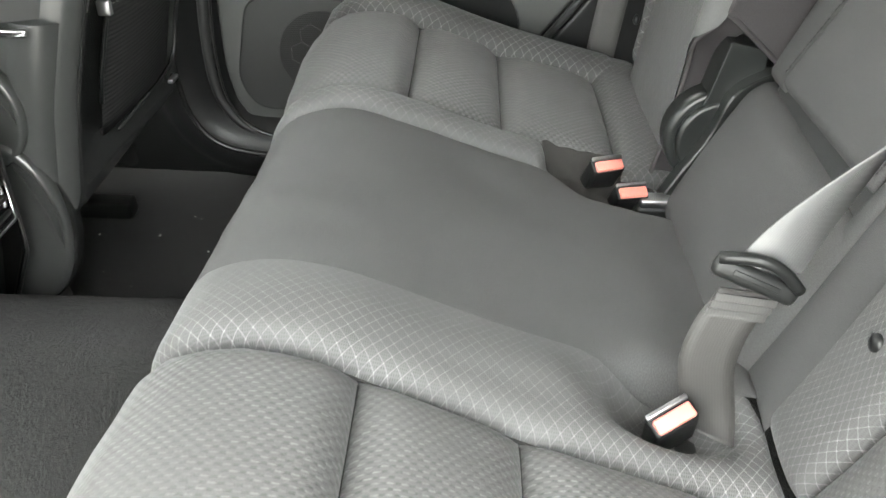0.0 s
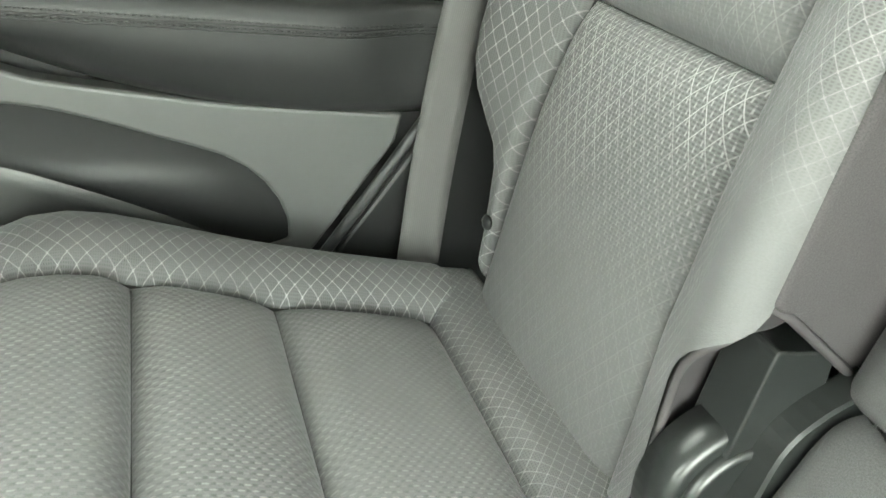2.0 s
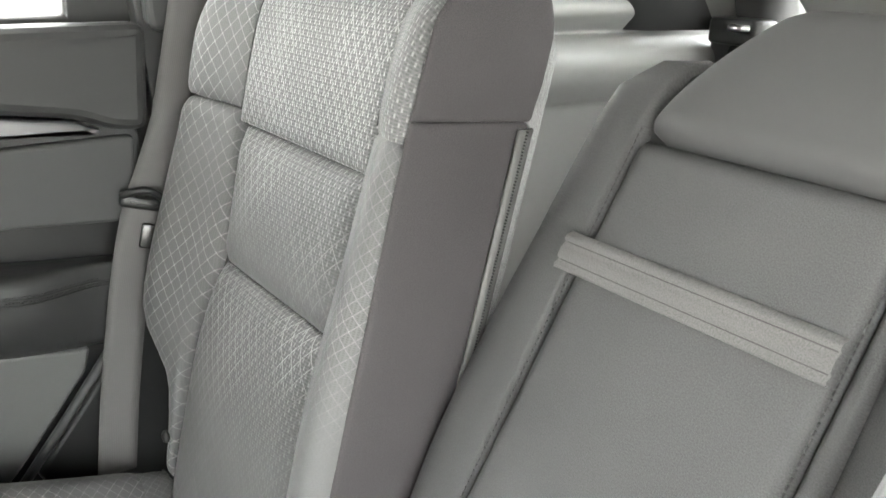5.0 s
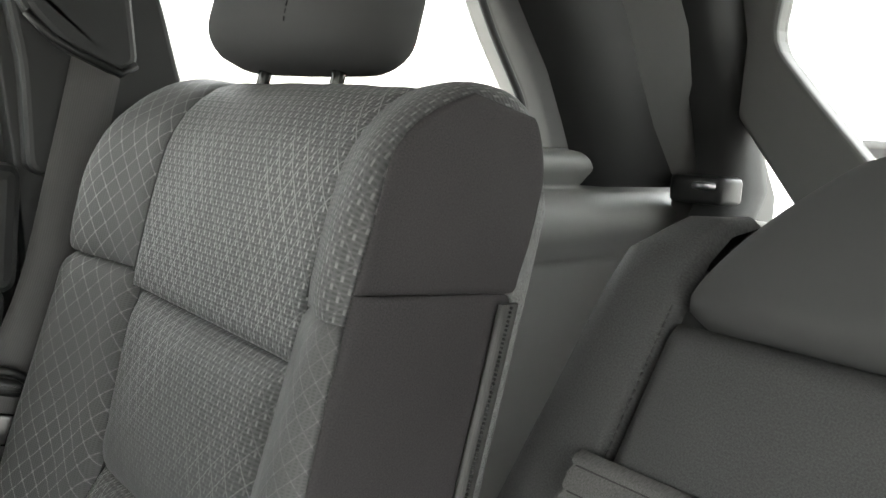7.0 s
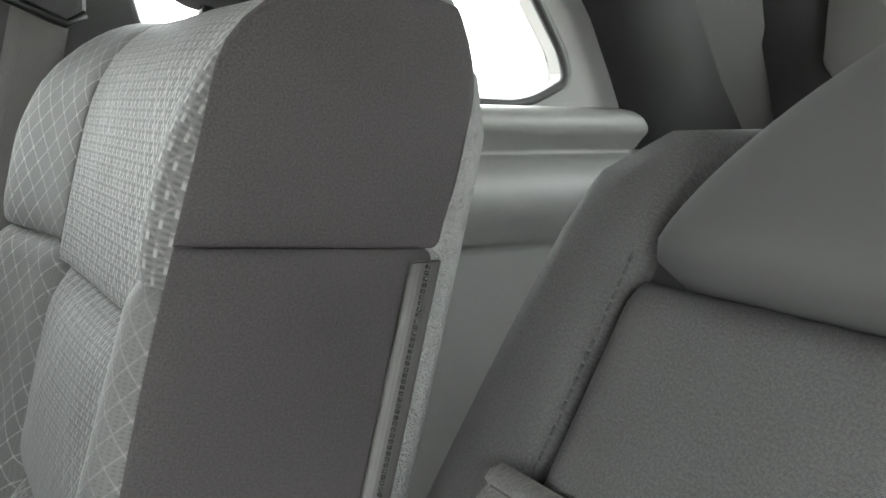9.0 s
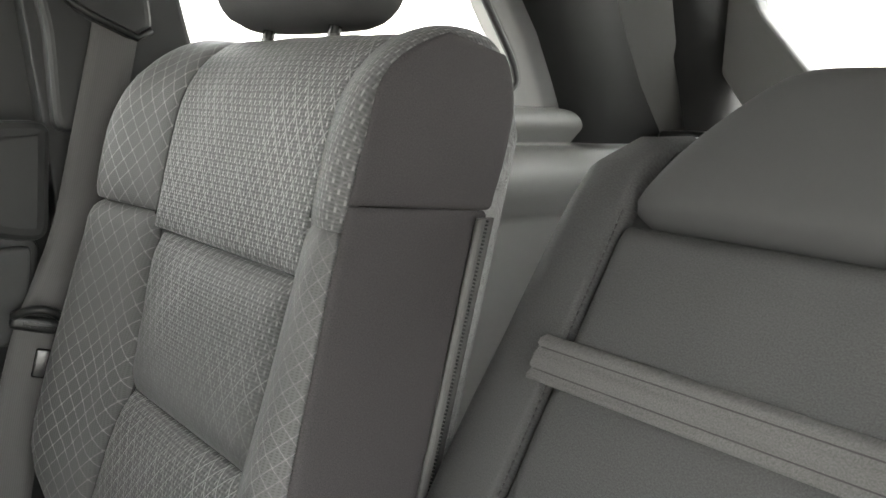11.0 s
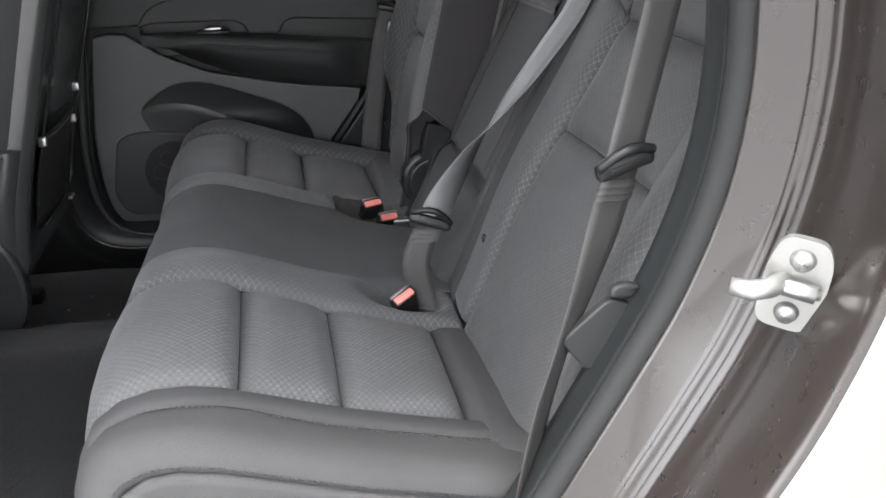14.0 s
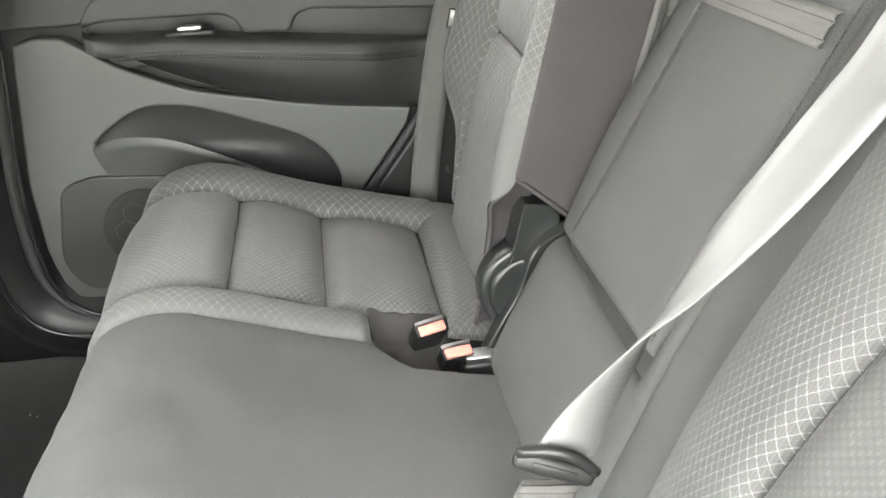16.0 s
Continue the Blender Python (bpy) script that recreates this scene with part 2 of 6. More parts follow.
def webbing(name, value, warm=0.0, rough=0.55, spec=0.22):
    """Seat-belt webbing: herringbone ribs along the strap."""
    k = Nodes(name)
    uv, u, v = k.uv()
    ribs = k.math("SINE", k.math("MULTIPLY", u, 6.283 / 0.0024))
    twill = k.math("SINE", k.math("MULTIPLY", k.math("ADD", v, k.math("MULTIPLY", ribs, 0.0011)), 6.283 / 0.0018))
    h = k.math("ADD", k.math("MULTIPLY", ribs, 0.6), k.math("MULTIPLY", twill, 0.4))
    f = k.step(h, -2.2, 2.2)
    k.bump(h, 0.22, 0.0004)
    return k.done(k.mix(f, grey(value * 0.75, warm), grey(value * 1.2, warm)), rough, 0, spec, 0.02)


def glass(name, tint=0.9):
    """Thin pane: clear, with a faint reflection."""
    k = Nodes(name)
    out = k.tree.nodes["Material Output"]
    t, g, mix = k.node("ShaderNodeBsdfTransparent"), k.node("ShaderNodeBsdfGlossy"), k.node("ShaderNodeMixShader")
    t.inputs[0].default_value = (tint, tint, tint * 0.99, 1)
    g.inputs["Roughness"].default_value = 0.02
    mix.inputs[0].default_value = 0.05
    for a, b in ((t.outputs[0], mix.inputs[1]), (g.outputs[0], mix.inputs[2]), (mix.outputs[0], out.inputs[0])):
        k.tree.links.new(a, b)
    return k.mat


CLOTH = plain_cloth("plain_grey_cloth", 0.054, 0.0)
# Lighter copy of the plain cloth: the cushion's extra light is in its colour.
CLOTH_LIT = plain_cloth("lit_grey_cloth", 0.076, 0.0)
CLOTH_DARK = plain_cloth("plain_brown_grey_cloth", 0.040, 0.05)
CLOTH_BROWN = plain_cloth("brown_side_cloth", 0.038, 0.02, rosy=0.055)
CLOTH_SIDE = plain_cloth("smooth_side_cloth", 0.050, 0.01)
CLOTH_STRAP = plain_cloth("strap_cloth", 0.085, 0.02)
CLOTH_RIB = plain_cloth("ribbed_edge_cloth", 0.055, 0.0, 0.0024)
LATTICE = woven_cloth("lattice_cloth", 0.080, 0.30, 0.0140, 0.0120, 0.42, 0.6, None, 0.0034)
LATTICE_OUTER = woven_cloth("lattice_outer_cushion_cloth", 0.082, 0.34, 0.019, 0.016, 0.66, 0.55, (1.330, 1.285), 0.0034)
# The fade here and in LATTICE_INNER paints sheen beside the insert seam.
LATTICE_NEAR = woven_cloth("lattice_cushion_cloth", 0.083, 0.34, 0.0125, 0.0110, 0.48, 0.6, (0.530, 0.395), 0.0030)
LATTICE_FAR = woven_cloth("lattice_single_cushion_cloth", 0.086, 0.34, 0.0150, 0.0130, 0.46, 0.6, (0.835, 0.88), 0.0034)
LATTICE_BACK = woven_cloth("lattice_back_cloth", 0.072, 0.28, 0.0160, 0.0225, 0.62, 0.5, None, 0.0034)
# Ground darkened for the shade on the bench's door-side bolster.
LATTICE_SHADED = woven_cloth("lattice_shaded_cloth", 0.036, 0.22, 0.0100, 0.0150, 0.36, 0.6, None, 0.0034)
LATTICE_EDGE = woven_cloth("lattice_edge_cloth", 0.074, 0.22, 0.0095, 0.0145, 0.46, 0.5, (0.900, 0.930), 0.0034, (0.26, 0.40))
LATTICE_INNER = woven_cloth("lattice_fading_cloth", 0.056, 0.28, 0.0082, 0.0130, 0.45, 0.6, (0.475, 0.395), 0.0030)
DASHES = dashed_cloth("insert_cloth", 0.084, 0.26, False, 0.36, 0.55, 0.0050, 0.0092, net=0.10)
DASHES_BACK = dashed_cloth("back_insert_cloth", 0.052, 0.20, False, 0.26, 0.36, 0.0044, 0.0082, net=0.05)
LADDER = ladder_cloth("upper_insert_cloth", 0.084, 0.36, 0.56, 0.46, 0.62)
LADDER_EDGE = ladder_cloth("upper_bolster_cloth", 0.080, 0.30, 0.42, 0.12, 0.50)
LADDER_MIDDLE = ladder_cloth("middle_insert_cloth", 0.076, 0.30, 0.40, 0.55, 0.60, (0.340, 0.490))
LADDER_LOWER = ladder_cloth("lower_insert_cloth", 0.076, 0.30, 0.36, 0.55, 0.60, (0.120, 0.320))
DOOR_SOFT = plastic("soft_grey_door_field", 0.034, (0.97, 1.0, 1.0), 0.55, 1500, 0.3, 0.28)
DOOR_SPEAKER = plastic("speaker_cover_plastic", 0.024, (0.97, 1.0, 0.98), 0.5, 1000, 0.3, 0.35)
BLACK_PLASTIC = plastic("black_grained_plastic", 0.010, (0.95, 1.0, 1.0), 0.38, 900, 0.25, 0.3)
SOFT_BLACK = plastic("soft_black_trim", 0.022, (0.97, 1.0, 1.0), 0.50, 1200, 0.35, 0.32)
DOOR_GREY = plastic("charcoal_door_plastic", 0.055, (0.97, 1.0, 0.97), 0.48, 1000, 0.3, 0.4)
PILLAR_GREY = plastic("grey_pillar_plastic", 0.14, (1.0, 1.0, 0.96), 0.5, 1000, 0.2)
TRIM_TEAL = plastic("dark_rubber_trim", 0.014, (0.9, 1.0, 1.02), 0.6, 1200, 0.3, 0.2)
HINGE = plastic("hinge_plastic", 0.012, (0.9, 1.0, 0.97), 0.36, 900, 0.10, 0.4)
CARPET = carpet("black_carpet", 0.014)
MAT_CARPET = carpet("mat_carpet", 0.010)
BACK_CARPET = carpet("pale_back_carpet", 0.18)
CHROME = plain("chrome", (0.75, 0.75, 0.76), 0.12, 1.0)
SATIN = plain("satin_metal", (0.42, 0.42, 0.43), 0.32, 1.0)
APPLIQUE = plain("satin_trim_metal", (0.115, 0.115, 0.118), 0.34, 0.9)
GLOSS_BLACK = plain("gloss_black", (0.008, 0.008, 0.009), 0.12, 0, 0.6)
SHELL_GREY = plastic("moulded_seat_shell", 0.034, (0.96, 1.0, 0.98), 0.22, 500, 0.05, 0.6)
GLOSS_GREY = plastic("glossy_dark_trim", 0.014, (0.97, 1.0, 0.98), 0.24, 500, 0.04, 0.45)
SEAL_RUBBER = plastic("door_seal_rubber", 0.018, (0.97, 1.0, 0.98), 0.6, 600, 0.2, 0.15)
PAINT = plain("brown_grey_metallic_paint", (0.018, 0.0152, 0.014), 0.28, 0.2, 0.4, 0.6)
# Dusty film plus bright sky reflection, both put into a paler base.
PAINT_DUSTY_GLARE = plain("dusty_glare_outer_paint", (0.15, 0.13, 0.113), 0.45, 0.1, 0.5, 0.3)
RED = plain("red_button", (0.62, 0.19, 0.155), 0.4)
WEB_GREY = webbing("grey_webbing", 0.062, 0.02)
# Base paler than the lap webbing, to paint in the belt's glossy reflection.
WEB_SHINE = webbing("painted_shine_webbing", 0.092, 0.0, 0.45, 0.6)
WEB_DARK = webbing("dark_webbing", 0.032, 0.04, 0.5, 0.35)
THREAD = plain("dark_thread", (0.02, 0.02, 0.02), 0.8)
PALE_THREAD = plain("pale_thread", (0.15, 0.15, 0.145), 0.8)
GLASS = glass("window_glass", 0.92)
GLASS_DARK = glass("privacy_glass", 0.93)
HEADLINER = plain_cloth("headliner_cloth", 0.35, 0.03, 0.003)


REAR_TRIM = plastic("dark_rear_trim", 0.095, (1.0, 1.0, 0.98), 0.5, 1000, 0.2, 0.3)


# ---- building helpers ----
def link(name, mesh, material, parent=None, label="", smooth=True):
    ob = new(name, mesh)
    if material is not None and not mesh.materials:
        mesh.materials.append(material)
    if smooth:
        mesh.polygons.foreach_set("use_smooth", [True] * len(mesh.polygons))
    if parent is not None:
        ob.parent = parent
    if label:
        ob["label"] = label
    return ob


def thing(name, label, category, group="", kind="", at=(0, 0, 0)):
    ob = new(name)
    ob.location = at
    ob.empty_display_size = 0.05
    return tagged(ob, label, category, group, kind)


def as_mesh(name, verts, faces, uvs=None):
    me = bpy.data.meshes.new(name)
    me.from_pydata([tuple(v) for v in verts], [], [tuple(f) for f in faces])
    if uvs is not None:
        layer = me.uv_layers.new(name="UVMap")
        idx = np.zeros(len(me.loops), dtype=np.int32)
        me.loops.foreach_get("vertex_index", idx)
        layer.data.foreach_set("uv", np.asarray(uvs, dtype=np.float32)[idx].ravel())
    me.validate()
    return me


def part(name, bm, material, parent=None, label="", smooth=True):
    """A bmesh as one mesh object under a thing or a part."""
    me = bpy.data.meshes.new(name)
    bmesh.ops.recalc_face_normals(bm, faces=bm.faces)
    bm.to_mesh(me)
    bm.free()
    return link(name, me, material, parent, label, smooth)


def spline(points, n=24):
    """Catmull-Rom through points, n steps a span."""
    p = [np.array(q, float) for q in points]
    p = [2 * p[0] - p[1]] + p + [2 * p[-1] - p[-2]]
    out = []
    for i in range(1, len(p) - 2):
        for k in range(n):
            t = k / n
            a, b, c, d = p[i - 1 : i + 3]
            out.append(0.5 * (2 * b + (c - a) * t + (2 * a - 5 * b + 4 * c - d) * t * t + (3 * b - a - 3 * c + d) * t ** 3))
    out.append(p[-2])
    return np.array(out)


class Profile:
    """A smooth line through points, asked by its length."""

    def __init__(self, points):
        self.p = spline(points)
        self.s = np.r_[0, np.cumsum(np.linalg.norm(np.diff(self.p, axis=0), axis=1))]
        self.length = self.s[-1]

    def at(self, s):
        return np.array([np.interp(s, self.s, c) for c in self.p.T])

    def where(self, axis, value):
        """The last length at which a coordinate passes a value."""
        c = self.p[:, axis] - value
        k = np.nonzero(np.sign(c[1:]) != np.sign(c[:-1]))[0][-1]
        return self.s[k] + (self.s[k + 1] - self.s[k]) * c[k] / (c[k] - c[k + 1] + 1e-12)


def spread(n, length, edge):
    """0 to 1 in steps that are finer by both ends."""
    e = min(0.45, edge / max(length, 1e-6))
    m = 6
    low = [e * (1 - math.cos(math.pi / 2 * k / m)) for k in range(m)]
    mid = [e + (1 - 2 * e) * k / n for k in range(n + 1)]
    return low + mid + [1 - q for q in reversed(low)]


def panel(name, surf, u0, u1, v0, v1, material, parent, n=(10, 10), edge=0.014, depth=0.008, puff=0.004, label="", free=(), turn=False, flip=False, wrinkle=0.0, lift=0.0, soft=()):
    """A stuffed panel on a surface surf(u, v): it swells between its seams and dips by depth at them.
    u0, u1, v0, v1: numbers, or functions of the other way's 0..1. free: sides (of 'u0 u1 v0 v1') that do not dip; soft: sides that dip by less than half."""
    f = lambda q: q if callable(q) else (lambda _t, q=q: q)
    u0, u1, v0, v1 = f(u0), f(u1), f(v0), f(v1)
    lu, lv = abs(u1(0.5) - u0(0.5)), abs(v1(0.5) - v0(0.5))
    A, B = spread(n[0], lu, edge), spread(n[1], lv, edge)
    verts, uvs = [], []
    for a in A:
        for b in B:
            u = u0(b) + (u1(b) - u0(b)) * a
            v = v0(a) + (v1(a) - v0(a)) * b
            p = np.array(surf(u, v))
            h = 1e-3
            nrm = np.cross(np.array(surf(u + h, v)) - np.array(surf(u - h, v)), np.array(surf(u, v + h)) - np.array(surf(u, v - h)))
            nrm = nrm / (np.linalg.norm(nrm) + 1e-12) * (-1 if flip else 1)
            d = 1.0
            for side, q, l in (("u0", a, lu), ("u1", 1 - a, lu), ("v0", b, lv), ("v1", 1 - b, lv)):
                if side not in free:
                    x = min(1.0, q * l / edge)
                    d *= 1 - (0.42 if side in soft else 1.0) * (1 - math.sqrt(max(0.0, 1 - (1 - x) ** 2)))
            swell = puff * (math.sin(math.pi * a) if not ("u0" in free or "u1" in free) else 1) ** 0.6 * (math.sin(math.pi * b) if not ("v0" in free or "v1" in free) else 1) ** 0.6
            off = lift - depth * (1 - d) + swell * d
            if wrinkle:
                off += wrinkle * d * noise.noise(Vector(p) * 14) + wrinkle * 0.5 * d * noise.noise(Vector(p) * 45)
            verts.append(p + nrm * off)
            uvs.append((v, u) if not turn else (u, v))
    m = len(B)
    faces = []
    for i in range(len(A) - 1):
        for j in range(m - 1):
            q = (i * m + j, i * m + j + 1, (i + 1) * m + j + 1, (i + 1) * m + j)
            faces.append(q if flip else q[::-1])
    return link(name, as_mesh(name, verts, faces, uvs), material, parent, label)


def sheet(surf, us, vs, close_u=False, close_v=False):
    """Vertices and faces of a plain grid over surf."""
    verts = [surf(u, v) for u in us for v in vs]
    m = len(vs)
    faces = []
    for i in range(len(us) - (0 if close_u else 1)):
        for j in range(m - (0 if close_v else 1)):
            i2, j2 = (i + 1) % len(us), (j + 1) % m
            faces.append((i * m + j, i2 * m + j, i2 * m + j2, i * m + j2))
    return verts, faces


def loft(name, rings, material, parent=None, label="", close=True, caps=True, smooth=True, uv=False):
    """A skin over rings of equally many points."""
    m = len(rings[0])
    verts = [p for r in rings for p in r]
    faces = []
    for i in range(len(rings) - 1):
        for j in range(m if close else m - 1):
            j2 = (j + 1) % m
            faces.append((i * m + j, i * m + j2, (i + 1) * m + j2, (i + 1) * m + j))
    if caps and close:
        faces.append(tuple(range(m - 1, -1, -1)))
        faces.append(tuple((len(rings) - 1) * m + j for j in range(m)))
    bm = bmesh.new()
    bv = [bm.verts.new(tuple(v)) for v in verts]
    for f in faces:
        try:
            bm.faces.new([bv[k] for k in f])
        except ValueError:
            pass
    return part(name, bm, material, parent, label, smooth)


def tube(name, path, radius, material, parent=None, label="", sides=10, caps=True):
    """A round bar along a path; radius may be a list."""
    path = [np.array(p, float) for p in path]
    rings = []
    side = None
    for i, p in enumerate(path):
        d = path[min(i + 1, len(path) - 1)] - path[max(i - 1, 0)]
        d = d / (np.linalg.norm(d) + 1e-12)
        if side is None:
            side = np.cross(d, (0, 0, 1) if abs(d[2]) < 0.9 else (1, 0, 0))
        side = side - d * (side @ d)
        side = side / (np.linalg.norm(side) + 1e-12)
        up = np.cross(side, d)
        r = radius[i] if isinstance(radius, (list, tuple)) else radius
        rings.append([p + r * (math.cos(t) * side + math.sin(t) * up) for t in [2 * math.pi * k / sides for k in range(sides)]])
    return loft(name, rings, material, parent, label, caps=caps)


def box_bm(size, bevel=0.0, at=(0, 0, 0), m=None, segments=3):
    bm = bmesh.new()
    bmesh.ops.create_cube(bm, size=1.0, matrix=Matrix.Diagonal((*size, 1)))
    if bevel:
        bmesh.ops.bevel(bm, geom=bm.edges[:], offset=bevel, segments=segments, profile=0.5, affect="EDGES")
    bm.transform((Matrix.Translation(at) @ m) if m is not None else Matrix.Translation(at))
    return bm


def box(name, low, high, material, parent=None, bevel=0.004, label="", segments=3):
    size = [h - l for l, h in zip(low, high)]
    return part(name, box_bm(size, min(bevel, min(size) * 0.45), [(l + h) / 2 for l, h in zip(low, high)], segments=segments), material, parent, label)


def join_bm(parts):
    out = bmesh.new()
    for bm in parts:
        me = bpy.data.meshes.new("tmp")
        bm.to_mesh(me)
        bm.free()
        out.from_mesh(me)
        bpy.data.meshes.remove(me)
    return out


def slab(name, outline, thick, to_world, material, parent=None, label="", bevel=0.003, hole=None):
    """A flat plate of an outline of (a, b) points, with thickness; to_world(a, b, c) places it. hole: an outline cut through."""
    bm = bmesh.new()

    def ring(pts, c):
        return [bm.verts.new(tuple(to_world(a, b, c))) for a, b in pts]

    if hole is None:
        r0, r1 = ring(outline, 0), ring(outline, thick)
        bm.faces.new(r0)
        bm.faces.new(r1[::-1])
        for i in range(len(r0)):
            j = (i + 1) % len(r0)
            bm.faces.new((r0[i], r0[j], r1[j], r1[i]))
    else:
        o0, o1, h0, h1 = ring(outline, 0), ring(outline, thick), ring(hole, 0), ring(hole, thick)
        n = len(outline)
        for i in range(n):
            j = (i + 1) % n
            bm.faces.new((o0[i], o0[j], h0[j], h0[i]))
            bm.faces.new((o1[j], o1[i], h1[i], h1[j]))
            bm.faces.new((o0[j], o0[i], o1[i], o1[j]))
            bm.faces.new((h0[i], h0[j], h1[j], h1[i]))
    bmesh.ops.recalc_face_normals(bm, faces=bm.faces)
    if bevel:
        sharp = [e for e in bm.edges if len(e.link_faces) == 2 and e.calc_face_angle(0) > 0.7]
        bmesh.ops.bevel(bm, geom=sharp, offset=bevel, segments=3, profile=0.5, affect="EDGES")
    return part(name, bm, material, parent, label, smooth=False)


def ribbon(name, path, sides, width, material, parent=None, thick=0.0014, label=""):
    """A strap along a path; sides gives its width's direction at each point."""
    path, sides = np.array(path, float), np.array(sides, float)
    sides = sides / np.linalg.norm(sides, axis=1)[:, None]
    s = np.r_[0, np.cumsum(np.linalg.norm(np.diff(path, axis=0), axis=1))]
    verts, uvs, faces = [], [], []
    cross = [(-0.5, -1), (-0.5, 1), (-0.25, 1.4), (0, 1.5), (0.25, 1.4), (0.5, 1), (0.5, -1), (0, -1)]
    for i, p in enumerate(path):
        d = path[min(i + 1, len(path) - 1)] - path[max(i - 1, 0)]
        nrm = np.cross(d, sides[i])
        nrm = nrm / (np.linalg.norm(nrm) + 1e-12)
        w = width[i] if isinstance(width, (list, tuple, np.ndarray)) else width
        for a, c in cross:
            verts.append(p + sides[i] * a * w + nrm * c * thick / 2)
            uvs.append((a * w, s[i]))
    m = len(cross)
    for i in range(len(path) - 1):
        for j in range(m):
            faces.append((i * m + j, i * m + (j + 1) % m, (i + 1) * m + (j + 1) % m, (i + 1) * m + j))
    faces += [tuple(range(m)), tuple((len(path) - 1) * m + j for j in range(m))[::-1]]
    return link(name, as_mesh(name, verts, faces, uvs), material, parent, label)


def stitches(name, path, material, parent, length=0.005, gap=0.003, radius=0.0007, label=""):
    """A row of short stitches along a line, one part."""
    p = np.array(path, float)
    s = np.r_[0, np.cumsum(np.linalg.norm(np.diff(p, axis=0), axis=1))]
    verts, faces, k = [], [], 0.0
    at = lambda q: np.array([np.interp(q, s, c) for c in p.T])
    while k + length < s[-1]:
        a, b = at(k), at(k + length)
        d = (b - a) / (np.linalg.norm(b - a) + 1e-12)
        e = np.cross(d, (0.3, 0.5, 0.8))
        e = e / np.linalg.norm(e)
        f = np.cross(d, e)
        o = len(verts)
        for q in (a, b):
            verts += [q + radius * (x * e + y * f) for x, y in ((1, 0), (0, 1), (-1, 0), (0, -1))]
        faces += [(o + i, o + (i + 1) % 4, o + 4 + (i + 1) % 4, o + 4 + i) for i in range(4)] + [(o + 3, o + 2, o + 1, o), (o + 4, o + 5, o + 6, o + 7)]
        k += length + gap
    return link(name, as_mesh(name, verts, faces), material, parent, label)


def rounded(points, r=0.03, n=5):
    """An outline with its corners rounded off."""
    out = []
    P = [np.array(p, float) for p in points]
    for i, p in enumerate(P):
        a, b = P[i - 1] - p, P[(i + 1) % len(P)] - p
        ra = min(r, np.linalg.norm(a) * 0.45, np.linalg.norm(b) * 0.45)
        q0, q1 = p + a / np.linalg.norm(a) * ra, p + b / np.linalg.norm(b) * ra
        for k in range(n + 1):
            t = k / n
            out.append(tuple((1 - t) ** 2 * q0 + 2 * t * (1 - t) * p + t * t * q1))
    return out


# ---- rear bench: surfaces ----
CUSHION = Profile([(0.060, 0.10), (0.022, 0.20), (0.010, 0.28), (0.013, 0.340), (0.026, 0.378), (0.050, 0.404), (0.092, 0.418), (0.135, 0.416), (0.185, 0.402), (0.31, 0.358), (0.47, 0.314), (0.545, 0.298)])
US1, US2, US3, UEND = (CUSHION.where(0, x) for x in (0.185, 0.311, 0.471, 0.527))
UNOSE = CUSHION.where(0, 0.052)
ULOW = 0.07


def edge_roll(d, r=0.045):
    """Where a point d inside an outer edge lies: how far in and how far down, the edge rolled over with radius r."""
    if d >= r:
        return d, 0.0
    arc = (r - d) / r
    if arc < math.pi / 2:
        return r - r * math.sin(arc), r - r * math.cos(arc)
    return 0.0, r + (arc - math.pi / 2) * r


def flat_front(x):
    """0 at the nose, 1 further back: side swells die out to the front."""
    t = min(1.0, max(0.0, (x - 0.02) / 0.14))
    return t * t * (3 - 2 * t)


def cushion_near(u, v):
    x, z = CUSHION.at(u)
    inn, down = edge_roll(v + 0.04, 0.04)
    ridge = (0.007 * math.exp(-(((v - 0.445) / 0.035) ** 2)) + 0.004 * math.exp(-(((v - 0.05) / 0.03) ** 2))) * flat_front(x)
    well = 0.06 * math.exp(-((((x - 0.438) / 0.062) ** 2 + ((v - 0.446) / 0.046) ** 2) ** 2))
    t = min(1.0, max(0.0, (0.85 - v) / 0.5))
    lead = 0.018 * t * t * (3 - 2 * t) * max(0.0, 1 - max(0.0, x) / 0.16)
    corner = 0.03 * max(0.0, 1 - (v + 0.04) / 0.09) ** 2 * max(0.0, 1 - x / 0.12) if v < 0.05 else 0.0
    return (x - lead + min(corner, 0.03), inn - 0.04, z - down + ridge - well)


def cushion_far(u, v):
    x, z = CUSHION.at(u)
    inn, down = edge_roll(1.375 - v, 0.05)
    i2, d2 = edge_roll(v - 0.846, 0.016)
    y = 1.375 - inn if v > 1.1 else 0.846 + i2
    ridge = (0.012 * math.exp(-(((v - 1.30) / 0.04) ** 2)) + 0.003 * math.exp(-(((v - 0.88) / 0.035) ** 2))) * flat_front(x)
    return (x, y, z - down - d2 + ridge + 0.002)


# how a backrest's front goes up and rolls back over its top: (height, forward)
ROLL = Profile([(-0.30, 0), (-0.15, 0), (0, 0), (0.2, 0), (0.4, 0), (0.615, 0), (0.672, -0.008), (0.712, -0.034), (0.727, -0.072), (0.716, -0.110), (0.688, -0.13)])


def rolled(s, out, drop=0.0):
    """Height and forward place s up the front, out in front of it, rolled over the top."""
    h, f = ROLL.at(s + 0.30)
    d = ROLL.at(s + 0.302) - ROLL.at(s + 0.298)
    d = d / np.linalg.norm(d)
    return h - d[1] * out - drop, f + d[0] * out


